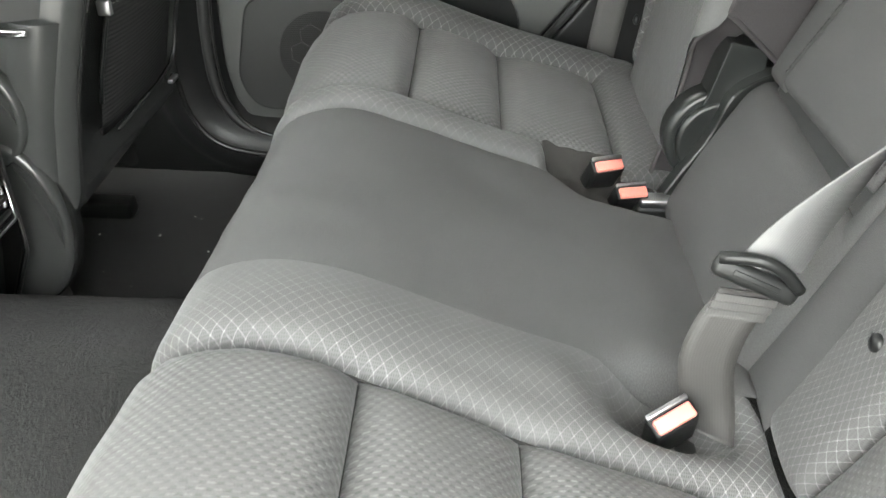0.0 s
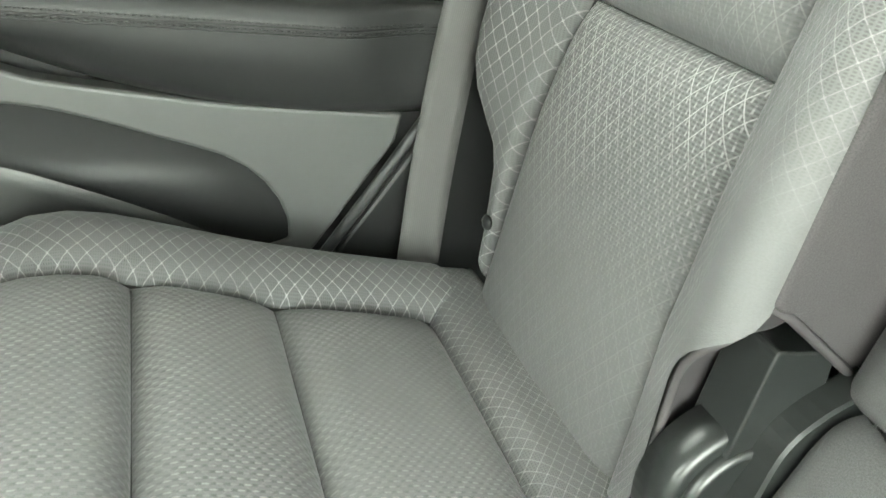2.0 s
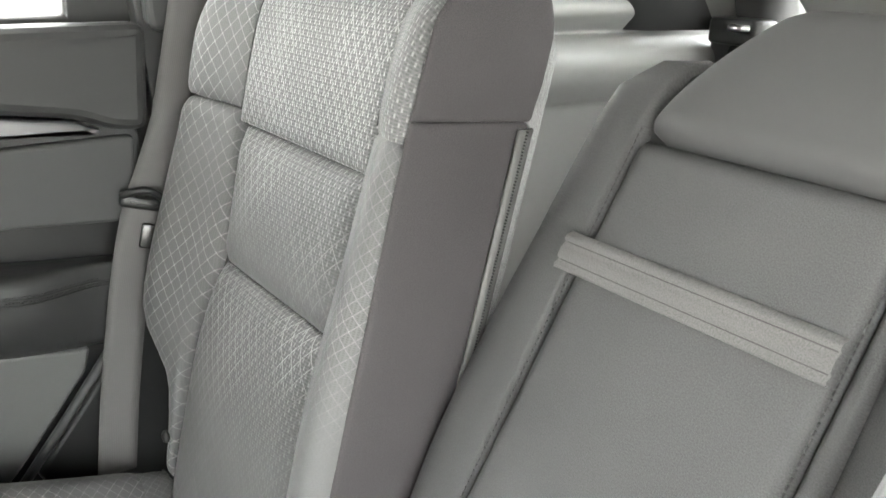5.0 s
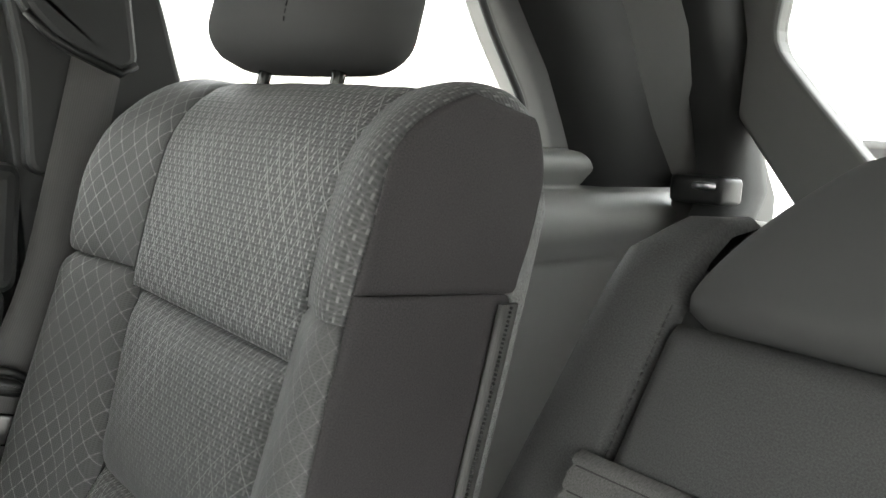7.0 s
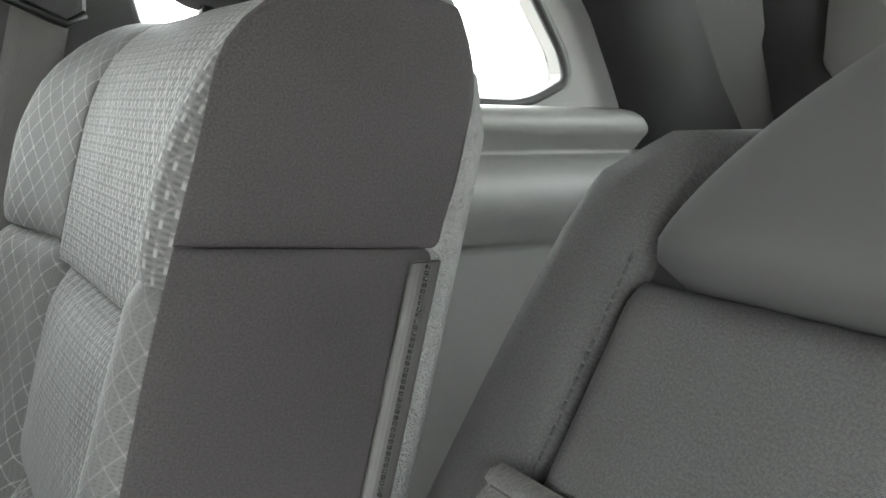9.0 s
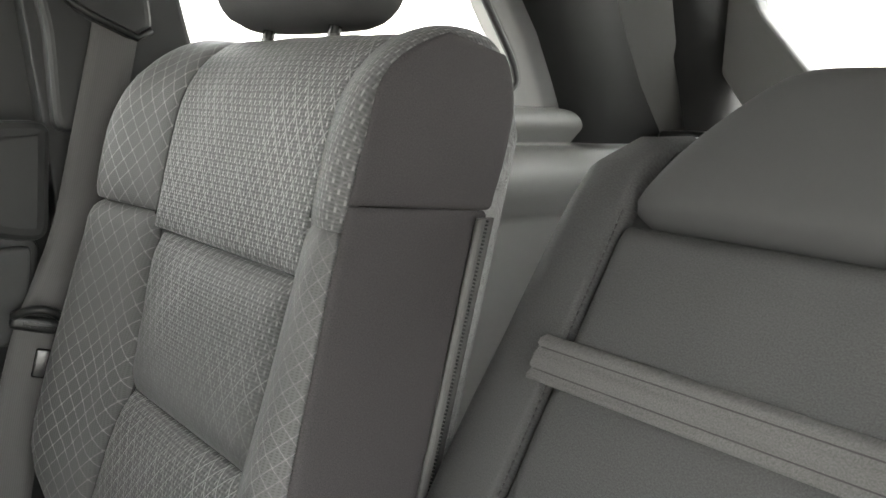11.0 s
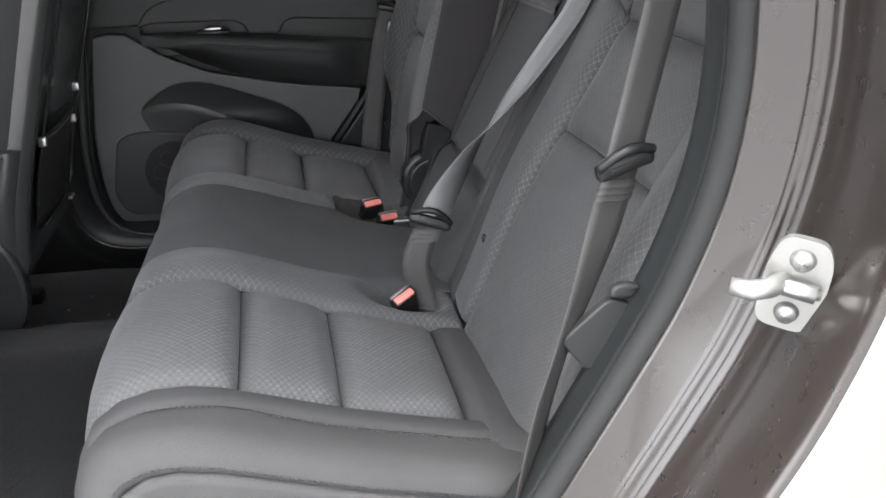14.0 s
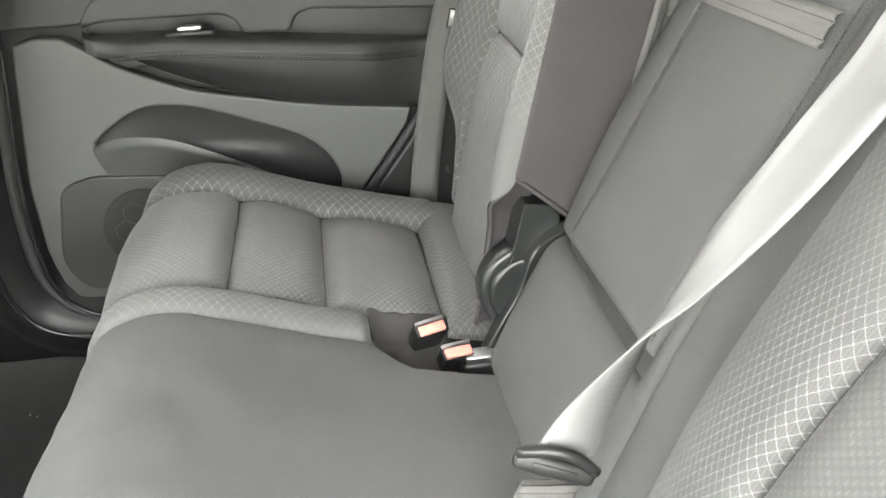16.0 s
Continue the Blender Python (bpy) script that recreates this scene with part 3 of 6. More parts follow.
def leaning(base, lean, forward):
    """A surface of ways s up and places y: base (x, z), lean from upright, forward(s, y) gives height, forward, y."""
    a = radians(lean)

    def surf(s, y):
        h, f, yy = forward(s, y)
        return (base[0] + h * math.sin(a) - f * math.cos(a), yy, base[1] + h * math.cos(a) + f * math.sin(a))

    return surf


def bell(x, c, w):
    return math.exp(-(((x - c) / w) ** 2))


def fade_top(s):
    t = min(1.0, max(0.0, (s - 0.60) / 0.16))
    return 1 - t * t * (3 - 2 * t)


def shoulder(s, y, low, high, a=0.012, b=0.045):
    """How far the top corners are rounded down: a at the low side, b at the high side."""
    e, g = max(0.0, 1 - (y - low) / 0.05), max(0.0, 1 - (high - y) / 0.07)
    return (a * e * e + b * g * g) * min(1.0, max(0.0, (s - 0.55) / 0.12))


def far_front(s, y):
    rim = 1.385 - 0.075 * (1 - smooth((s - 0.15) / 0.13))
    side_out, down_o = edge_roll(rim - y, 0.035)
    side_in, down_i = edge_roll(y - 0.874, 0.014)
    yy = rim - side_out if y > 1.13 else 0.874 + side_in
    low = 1 - 0.55 * bell(s, 0.05, 0.12)
    f = 0.035 * bell(y, 1.345, 0.055) * low + 0.040 * bell(y, 0.885, 0.055) * (1 - 0.15 * bell(s, 0.05, 0.1))
    f = f * (0.12 + 0.88 * fade_top(s)) + 0.012 * bell(s, 0.25, 0.16)
    h, fw = rolled(s, f - down_o - down_i, shoulder(s, yy, 0.874, 1.385, 0.016))
    return h, fw, yy


def near_front(s, y):
    side_out, down_o = edge_roll(y + 0.075, 0.035)
    yy = side_out - 0.075 if y < 0.2 else y
    low = 1 - 0.3 * bell(s, 0.05, 0.12)
    f = 0.030 * bell(y, -0.035, 0.055) * low + 0.021 * bell(y, 0.385, 0.085) * low
    f = f * (0.42 + 0.58 * fade_top(s)) + 0.012 * bell(s, 0.25, 0.16)
    h, fw = rolled(s, f - down_o, shoulder(s, yy, -0.075, 2.0, 0.04))
    return h, fw, yy


FAR = leaning((0.535, 0.30), 13, far_front)
NEAR = leaning((0.53, 0.30), 26, near_front)


def mid_front(s, y):
    rim = 0.862 - 0.030 * max(0.0, s - 0.30) / 0.3 - 0.045 * (max(0.0, s - 0.65) / 0.08) ** 2
    inn, down = edge_roll(rim - y, 0.035)
    a = min(1.9, max(0.0, (s - 0.65) / 0.06))
    return min(s, 0.65) + 0.06 * math.sin(a) - down * math.sin(a), 0.010 - 0.06 * (1 - math.cos(a)) - down * math.cos(a), rim - inn


MID = leaning((0.53, 0.30), 26, mid_front)


def in_plane(base, lean):
    """Places (s up the back, y across, f to the front) of a leaning back in the world."""
    a = radians(lean)
    return lambda s, y, f=0.0: np.array((base[0] + s * math.sin(a) - f * math.cos(a), y, base[1] + s * math.cos(a) + f * math.sin(a)))


FAR_P, NEAR_P = in_plane((0.535, 0.30), 13), in_plane((0.53, 0.30), 26)

# ---- setting: floor, far side, roof ----
floor = link("floor", as_mesh("floor", *sheet(lambda x, y: (x, y, 0.004 * noise.noise(Vector((x * 6, y * 6, 0)))), np.linspace(-1.6, 2.2, 60), np.linspace(-0.20, 1.56, 40))), CARPET)
tagged(floor, "black loop carpet on the car floor", "floor", kind="structure")
tunnel = loft("floor_tunnel", [[(x, y, z) for y, z in spline([(0.42, -0.01), (0.50, 0.03), (0.58, 0.11), (0.635, 0.175), (0.68, 0.195), (0.76, 0.185), (0.85, 0.10), (0.95, -0.01)], 4)] for x in (-1.5, -0.6, -0.1, 0.05)], CARPET, close=False)
tagged(tunnel, "carpeted hump along the middle of the floor", "floor", kind="structure")


# ---- rear bench cushions ----
def seam(name, surf, line, material, parent, depth=0.006, radius=0.0016):
    """A dark cord lying in the dip between two panels, standing in for the shade there."""
    pts = []
    for u, v in line:
        p = np.array(surf(u, v))
        h = 1e-3
        n = np.cross(np.array(surf(u + h, v)) - np.array(surf(u - h, v)), np.array(surf(u, v + h)) - np.array(surf(u, v - h)))
        n = n / (np.linalg.norm(n) + 1e-12)
        n = n if n[2] > 0 or n[0] < 0 else -n
        pts.append(p - n * depth)
    return tube(name, pts, radius, material, parent, sides=6)


def across(surf, u, v0, v1, parent, depth=0.009, n=24):
    """A dark seam across a panel row at one way u."""
    u_at = u if callable(u) else (lambda t: u)
    return seam("seam", surf, [(u_at(t), v0 + (v1 - v0) * t) for t in np.linspace(0.02, 0.98, n)], THREAD, parent, depth)


def along(surf, u0, u1, v, parent, depth=0.007, n=40):
    """A dark seam up or along a seat at places v(u)."""
    v_at = v if callable(v) else (lambda q: v)
    return seam("seam", surf, [(q, v_at(q)) for q in np.linspace(u0, u1, n)], THREAD, parent, depth)


def smooth(t):
    t = min(1.0, max(0.0, t))
    return t * t * (3 - 2 * t)


BENCH = thing("rear_bench_seat", "wide reclined rear bench seat in patterned and plain grey cloth", "car seat", "rear seats")
SINGLE = thing("rear_single_seat", "single upright rear seat in patterned grey cloth", "car seat", "rear seats")


def build_cushions():
    near = box("cushion", (0.04, 0.0, 0.10), (0.53, 0.828, 0.27), SOFT_BLACK, BENCH, 0.03, "dark cushion base under the cloth panels")
    yin = lambda u: 0.408 - 0.051 * (u - UNOSE) / (US3 - UNOSE)
    rim = lambda a: 0.040 - 0.02 * (1 - min(1, a / 0.35)) ** 2
    panel("lower_side_panel", cushion_near, ULOW, UEND, -0.27, -0.058, CLOTH_SIDE, near, (16, 6), edge=0.012, depth=0.010, puff=0.004, free=("v0",))
    panel("side_panel", cushion_near, ULOW, UEND, -0.058, rim, CLOTH_SIDE, near, (18, 8), edge=0.012, depth=0.010, puff=0.004, label="smooth grey cloth side panel", wrinkle=0.003, soft=("v1",))
    panel("outer_bolster", cushion_near, ULOW, UEND - 0.005, rim, 0.090, CLOTH_RIB, near, (20, 8), puff=0.002, edge=0.016, depth=0.016, soft=("v0",))
    for nm, a0, a1, fr in (("front_insert", ULOW, US1, ("u0",)), ("middle_insert", US1, US2, ()), ("rear_insert", US2, US3, ())):
        panel(nm, cushion_near, a0, a1, 0.090, lambda a, a0=a0, a1=a1: yin(a0 + (a1 - a0) * a), DASHES, near, (12, 14), puff=0.013, edge=0.036, depth=0.020, free=fr, wrinkle=0.002)
    panel("rear_strip", cushion_near, US3, UEND + 0.03, 0.0, 0.36, CLOTH, near, (6, 14), puff=0.006, edge=0.024, depth=0.019)
    panel("inner_bolster", cushion_near, ULOW, UEND, lambda a: yin(ULOW + (UEND - ULOW) * a), lambda a: 0.51 - 0.05 * max(0, a - 0.3), LATTICE_NEAR, near, (44, 14), puff=0.004, edge=0.024, depth=0.019, free=("u0", "v1"))
    panel("middle_panel", cushion_near, ULOW, UEND + 0.005, lambda a: 0.51 - 0.05 * max(0, (a - 0.3)), lambda a: 0.842 - 0.050 * smooth((CUSHION.at(ULOW + (UEND + 0.005 - ULOW) * a)[0] - 0.35) / 0.06), CLOTH_LIT, near, (44, 22), edge=0.010, depth=0.004, puff=0.002, free=("u0",), wrinkle=0.003, soft=("v0",), lift=0.002, label="plain smooth grey middle section")
    for q in (US1, US2, US3):
        across(cushion_near, q, 0.095, yin(q), near, 0.0185)
    along(cushion_near, UNOSE - 0.10, US3, yin, near, 0.0175)
    along(cushion_near, UNOSE - 0.10, US3, 0.090, near, 0.0165)
    along(cushion_near, UNOSE - 0.06, UEND - 0.02, -0.058, near, 0.007)
    stitches("side_stitching", [np.array(cushion_near(u, -0.051)) + np.array((0, -0.001, 0.001)) for u in np.linspace(UNOSE - 0.04, UEND - 0.04, 60)], THREAD, near, 0.004, 0.003, 0.0008)
    stitches("top_stitching", [np.array(cushion_near(u, 0.031)) + np.array((0, -0.001, 0.003)) for u in np.linspace(UNOSE + 0.03, UEND - 0.03, 60)], WEB_GREY, near, 0.004, 0.003, 0.0008)

    far = box("cushion", (0.03, 0.862, 0.10), (0.53, 1.35, 0.27), SOFT_BLACK, SINGLE, 0.03, "dark cushion base under the cloth panels")
    yi = lambda u: 0.911 + 0.008 * (u - UNOSE) / (US3 - UNOSE)
    panel("outer_side", cushion_far, ULOW, UEND, 1.345, 1.52, CLOTH, far, (16, 6), free=("v1",))
    panel("outer_bolster", cushion_far, ULOW, UEND - 0.012, 1.238, 1.345, LATTICE_OUTER, far, (20, 8), puff=0.007, edge=0.024, depth=0.019, free=("u0",))
    for nm, a0, a1, fr in (("front_insert", ULOW, US1, ("u0",)), ("middle_insert", US1, US2, ()), ("rear_insert", US2, US3, ())):
        panel(nm, cushion_far, a0, a1, lambda a, a0=a0, a1=a1: yi(a0 + (a1 - a0) * a), 1.238, DASHES, far, (12, 14), puff=0.013, edge=0.036, depth=0.020, free=fr, wrinkle=0.002)
    panel("rear_strip", cushion_far, US3, UEND + 0.03, 0.898, 1.34, LATTICE, far, (6, 14), puff=0.008, edge=0.024, depth=0.019)
    ub = CUSHION.where(0, 0.365)
    for q in (US1, US2, US3):
        across(cushion_far, q, yi(q), 1.238, far, 0.0185)
    along(cushion_far, UNOSE - 0.10, US3, yi, far, 0.0175)
    along(cushion_far, UNOSE - 0.10, US3, 1.238, far, 0.0175)
    panel("inner_bolster", cushion_far, ULOW, ub, 0.815, lambda a: yi(ULOW + (ub - ULOW) * a), LATTICE_FAR, far, (20, 8), puff=0.006, edge=0.022, depth=0.019, free=("u0", "v0"))
    # Same cloth as the cushion; the well's shade is put in as darker cloth.
    panel("buckle_well", lambda u, v: np.array(cushion_far(u, v)) - np.array((0, 0, 0.035 * smooth((0.93 - v) / 0.05))), ub - 0.004, US3, 0.80, 0.935, CLOTH_DARK, far, (26, 26), puff=0.002, depth=0.004, free=("v0",), wrinkle=0.010, label="creased cloth round the buckles, its shade painted darker")


build_cushions()


# ---- rear backrests ----
def build_far_back():
    back = part("backrest", box_bm((0.06, 0.44, 0.60), 0.02, FAR_P(0.36, 1.13, -0.04), Euler((0, radians(13), 0)).to_matrix().to_4x4()), SOFT_BLACK, SINGLE, "upright backrest frame under patterned cloth")
    s1, s2, top, over = 0.343, 0.512, 0.716, 0.780
    yi = lambda s: 0.962 + 0.012 * (1 - s / top)
    yo = lambda s: 1.262 - 0.02 * bell(s, 0.36, 0.1) + 0.02 * bell(s, 0.0, 0.15)
    for name, a0, a1, m in (("lower_insert", -0.04, s1, LADDER_LOWER), ("middle_insert", s1, s2, LADDER_MIDDLE), ("upper_insert", s2, over, LADDER)):
        panel(name, FAR, a0, a1, lambda a, a0=a0, a1=a1: yi(a0 + (a1 - a0) * a), lambda a, a0=a0, a1=a1: yo(a0 + (a1 - a0) * a), m, back, (12, 14), puff=0.013 if a1 < 0.6 else 0.003, edge=0.034 if a1 < 0.6 else 0.02, depth=0.019 if a1 < 0.6 else 0.006, wrinkle=0.002)
    # the inner bolster is cut away round the hinge arm
    inner_edge = lambda q: 0.866 + 0.046 * (1 - smooth((q - 0.150) / 0.080))
    for name, a0, a1 in (("inner_bolster", -0.02, 0.566), ("upper_inner_bolster", 0.554, over)):
        panel(name, FAR, a0, a1, lambda a, a0=a0, a1=a1: inner_edge(a0 + (a1 - a0) * a), lambda a, a0=a0, a1=a1: yi(a0 + (a1 - a0) * a), LATTICE_EDGE if a1 < 0.6 else LADDER_EDGE, back, (48 if a1 < 0.6 else 18, 9), puff=0.006 if a1 < 0.6 else 0.002, edge=0.024, depth=0.018 if a1 < 0.6 else 0.006, free=("v0",))
    for name, a0, a1 in (("outer_bolster", 0.02, 0.528), ("upper_outer_bolster", 0.528, over)):
        panel(name, FAR, a0, a1, lambda a, a0=a0, a1=a1: yo(a0 + (a1 - a0) * a), lambda a, a0=a0, a1=a1: 1.41 - 0.075 * (1 - smooth((a0 + (a1 - a0) * a - 0.15) / 0.13)) - 0.055 * smooth((a0 + (a1 - a0) * a - 0.36) / 0.3), LATTICE_BACK, back, (18, 9), puff=0.006 if a1 < 0.6 else 0.002, edge=0.024, depth=0.018 if a1 < 0.6 else 0.006, free=("v1",))
    for q in (s1, s2):
        across(FAR, q, yi(q), yo(q), back, 0.0175)
    along(FAR, 0.02, 0.56, yi, back, 0.0165)
    along(FAR, 0.02, 0.525, yo, back, 0.0165)
    along(FAR, 0.56, over - 0.02, yi, back, 0.0045, 16)
    along(FAR, 0.525, over - 0.02, yo, back, 0.0045, 16)
    across(FAR, 0.566, 0.872, yi(0.566), back, 0.0125, 10)
    across(FAR, 0.528, yo(0.528), 1.345, back, 0.0125, 10)
    # inboard side: upper and lower dark panels, zip and the carpeted rear
    rear = lambda s: -0.098 + 0.022 * (max(0.0, s - 0.66) / 0.056) ** 2
    front = lambda s: 0.035 - 0.003 * smooth((s - 0.50) / 0.14) - 0.062 * max(0.0, (s - 0.650) / 0.066) ** 2.2
    hem = lambda a: 0.165 + 0.070 * a
    crease = lambda a: 0.595 - 0.020 * a
    for name, a0, a1, v_low, v_high in (("lower_side_panel", 0.165, 0.590, hem, crease), ("upper_side_panel", 0.580, 0.712, crease, 0.712)):
        panel(name, lambda u, v, a0=a0, a1=a1: FAR_P(v, 0.868 - 0.003 * math.sin(math.pi * (v - a0) / (a1 - a0)), u), lambda b, a0=a0, a1=a1: rear(a0 + (a1 - a0) * b), lambda b, a0=a0, a1=a1: front(a0 + (a1 - a0) * b), v_low, v_high, CLOTH_BROWN, back, (8, 12), edge=0.006, depth=0.003, puff=0.002, flip=True, wrinkle=0.0025, label="smooth brown-grey side cloth")
    notch = [np.array(FAR(q, inner_edge(q))) for q in np.linspace(-0.02, 0.232, 26)]
    loft("hinge_flap", [[p + np.array((0.002, 0.001, 0)), p + np.array((0.010, 0.006, -0.002)), p + np.array((0.045, 0.010, -0.004))] for p in notch], CLOTH_BROWN, back, "dark cloth turned in round the hinge arm", close=False, caps=False)
    tube("piping", notch + [FAR_P(hem(1 - t), 0.8655, front(0.235) - 0.004 + (rear(0.165) - front(0.235)) * t) for t in np.linspace(0.08, 1, 12)], 0.0034, CLOTH_BROWN, back, sides=8)
    for k, (s0, sA) in enumerate(((0.30, 0.588),)):
        path = [FAR_P(s, 0.862, rear(s) + 0.012) for s in np.linspace(s0, sA, 12)]
        ribbon("zip_tape", path, [np.array((1.0, 0, 0))] * 12, 0.016, WEB_GREY, back, 0.003)
        stitches("zip_teeth", [p - np.array((0, 0.003, 0)) for p in path], GLOSS_GREY, back, 0.0016, 0.0014, 0.0012)
    # rear board with carpet, as a thick shell
    rings = []
    for s in np.linspace(0.10, top - 0.002, 22):
        r = rear(s)
        y0, y1 = 0.868, 1.375
        t = max(0, (s - 0.65) / 0.08)
        ins = 0.03 * t * t
        k = math.sqrt(max(0.02, 1 - max(0.0, (s - 0.64) / 0.08) ** 2))
        rings.append([FAR_P(s, y0 + ins + 0.004, r + 0.012), FAR_P(s, y0 + ins - 0.003, r + 0.010 - 0.014 * k), FAR_P(s, y0 + ins + 0.006, r + 0.010 - 0.026 * k), FAR_P(s, y1 - ins - 0.006, r + 0.010 - 0.026 * k), FAR_P(s, y1 - ins, r + 0.010 - 0.014 * k), FAR_P(s, y1 - ins, r + 0.012)])
    loft("rear_carpet", rings, BACK_CARPET, back, "pale grey carpeted rear board")
    # lower corner cloth flap and button
    part("button", (lambda bm: (bmesh.ops.create_uvsphere(bm, u_segments=14, v_segments=8, radius=0.0085), bm.transform(Matrix.Translation((0.528, 1.25, 0.408)) @ Matrix.Diagonal((0.6, 1, 1, 1))), bm)[-1])(bmesh.new()), BLACK_PLASTIC, back, "round black clip")
    return back


def head_restraint(name, label, place, width, height, thick, post_gap, material, group, post_len=0.06):
    """A rounded headrest on two posts; place(y, h, f) gives its frame."""
    ob = thing(name, label, "headrest", group)
    rings = []
    n = 28
    for k in range(n + 1):
        t = k / n
        h = height * t
        e = max(0.0, 1 - (min(t, 1 - t) / 0.22)) if min(t, 1 - t) < 0.22 else 0.0
        shrink = math.sqrt(max(0.0, 1 - e * e))
        w = width / 2 * (0.80 + 0.20 * math.sin(math.pi * (0.25 + 0.62 * t))) * (0.76 + 0.24 * shrink)
        d = thick / 2 * (0.30 + 0.70 * shrink) * (1.05 - 0.15 * t)
        ring = []
        for q in range(36):
            a = 2 * math.pi * q / 36
            c, s = math.cos(a), math.sin(a)
            ring.append(place(w * math.copysign(abs(c) ** 0.55, c), h, d * math.copysign(abs(s) ** 0.7, s)))
        rings.append(ring)
    pad = loft("pad", rings, material, ob)
    seam_line = []
    for k in range(4, n - 3):
        t = k / n
        e = max(0.0, 1 - min(t, 1 - t) / 0.22)
        shrink = math.sqrt(max(0.0, 1 - e * e))
        w = width / 2 * (0.80 + 0.20 * math.sin(math.pi * (0.25 + 0.62 * t))) * (0.76 + 0.24 * shrink)
        d = thick / 2 * (0.30 + 0.70 * shrink) * (1.05 - 0.15 * t)
        c = (0.46 ** (1 / 0.55))
        seam_line.append(place(-0.46 * w, height * t, d * math.sqrt(1 - c * c) ** 0.7 + 0.0022))
    stitches("pad_seam", seam_line, THREAD, pad, 0.004, 0.002, 0.0007)
    for y in (-post_gap / 2, post_gap / 2):
        tube("post", [place(y, -post_len, -0.005), place(y, 0.03, -0.005)], 0.0065, GLOSS_GREY, ob)
        tube("guide", [place(y, -post_len - 0.004, -0.005), place(y, -post_len + 0.012, -0.005)], [0.016, 0.012], BLACK_PLASTIC, ob, sides=14)
    return ob


def build_near_back():
    tilt = Euler((0, radians(26), 0)).to_matrix().to_4x4()
    back = part("backrest", join_bm([box_bm((0.09, 0.55, 0.68), 0.02, NEAR_P(0.34, 0.215, -0.062), tilt), box_bm((0.09, 0.32, 0.66), 0.02, NEAR_P(0.33, 0.665, -0.042), tilt)]), SOFT_BLACK, BENCH, "reclined backrest frame under patterned cloth")
    s1, s2, top, over = 0.352, 0.530, 0.711, 0.782
    yi = lambda s: 0.355 - 0.05 * s + 0.030 * smooth((s - 0.54) / 0.16)
    yo = 0.042
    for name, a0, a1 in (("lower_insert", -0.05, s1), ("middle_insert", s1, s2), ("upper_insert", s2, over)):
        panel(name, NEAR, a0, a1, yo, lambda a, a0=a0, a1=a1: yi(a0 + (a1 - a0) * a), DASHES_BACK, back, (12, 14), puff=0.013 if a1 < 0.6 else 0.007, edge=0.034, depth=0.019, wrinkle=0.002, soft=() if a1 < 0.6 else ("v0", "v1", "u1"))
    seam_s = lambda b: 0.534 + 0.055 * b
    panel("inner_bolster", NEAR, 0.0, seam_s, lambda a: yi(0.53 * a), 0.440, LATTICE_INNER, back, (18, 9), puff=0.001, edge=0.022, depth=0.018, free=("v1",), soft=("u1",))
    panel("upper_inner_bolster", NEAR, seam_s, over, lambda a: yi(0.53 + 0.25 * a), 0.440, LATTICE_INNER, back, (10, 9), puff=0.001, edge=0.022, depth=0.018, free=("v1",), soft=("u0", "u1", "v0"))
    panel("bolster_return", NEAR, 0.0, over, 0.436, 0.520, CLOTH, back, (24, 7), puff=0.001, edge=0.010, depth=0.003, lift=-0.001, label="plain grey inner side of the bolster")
    panel("outer_bolster", NEAR, 0.02, 0.530, -0.10, yo, LATTICE_SHADED, back, (18, 9), puff=0.006, edge=0.022, depth=0.018, free=("v0",))
    panel("upper_outer_bolster", NEAR, 0.530, over, -0.10, yo, LATTICE_SHADED, back, (10, 9), puff=0.003, edge=0.022, depth=0.018, free=("v0",), soft=("u1", "v1"))
    for q in (s1, s2):
        across(NEAR, q, yo, yi(q), back, 0.0175)
    along(NEAR, 0.02, 0.53, yi, back, 0.0165)
    along(NEAR, 0.02, 0.53, yo, back, 0.0165)
    along(NEAR, 0.53, over - 0.03, yi, back, 0.0070, 16)
    along(NEAR, 0.53, over - 0.03, yo, back, 0.0070, 16)
    across(NEAR, lambda t: seam_s(t), yi(0.53), 0.436, back, 0.0062, 12)
    across(NEAR, 0.530, -0.06, yo, back, 0.0155, 10)
    part("middle_side", box_bm((0.075, 0.006, 0.64), 0.002, NEAR_P(0.33, 0.512, -0.036), tilt), CLOTH_DARK, back)
    for name, a0, a1 in (("lower_side_panel", 0.13, 0.46), ("upper_side_panel", 0.46, 0.715)):
        panel(name, lambda u, v, a0=a0, a1=a1: NEAR_P(v, -0.076 - 0.004 * math.sin(math.pi * (v - a0) / (a1 - a0)), u), -0.13, lambda b, a0=a0, a1=a1: -0.012 - 0.07 * max(0.0, (a0 + (a1 - a0) * b - 0.605) / 0.11) ** 2, a0, a1, CLOTH_DARK, back, (8, 12), edge=0.006, depth=0.004, puff=0.002, wrinkle=0.003, label="smooth brown-grey side cloth")
    flap = lambda u, v: NEAR_P(u, -0.082 - 0.006 * math.sin(math.pi * min(1, u / 0.26)), v)
    panel("side_flap", flap, -0.02, 0.22, lambda a: -0.02 - 0.03 * a, lambda a: 0.030 - 0.02 * a, SOFT_BLACK, back, (12, 6), edge=0.006, depth=0.004, puff=0.003, wrinkle=0.004, label="creased black edge flap with clips")
    for q in (0.07, 0.15):
        part("clip", box_bm((0.010, 0.004, 0.018), 0.0015, NEAR_P(q, -0.091, 0.008), tilt), BLACK_PLASTIC, back)
    # middle: frame rolls, armrest pad with its strap, lower panel
    y_lo, y_hi = (lambda s: 0.552 - 0.034 * s), (lambda s: 0.800 - 0.062 * s)
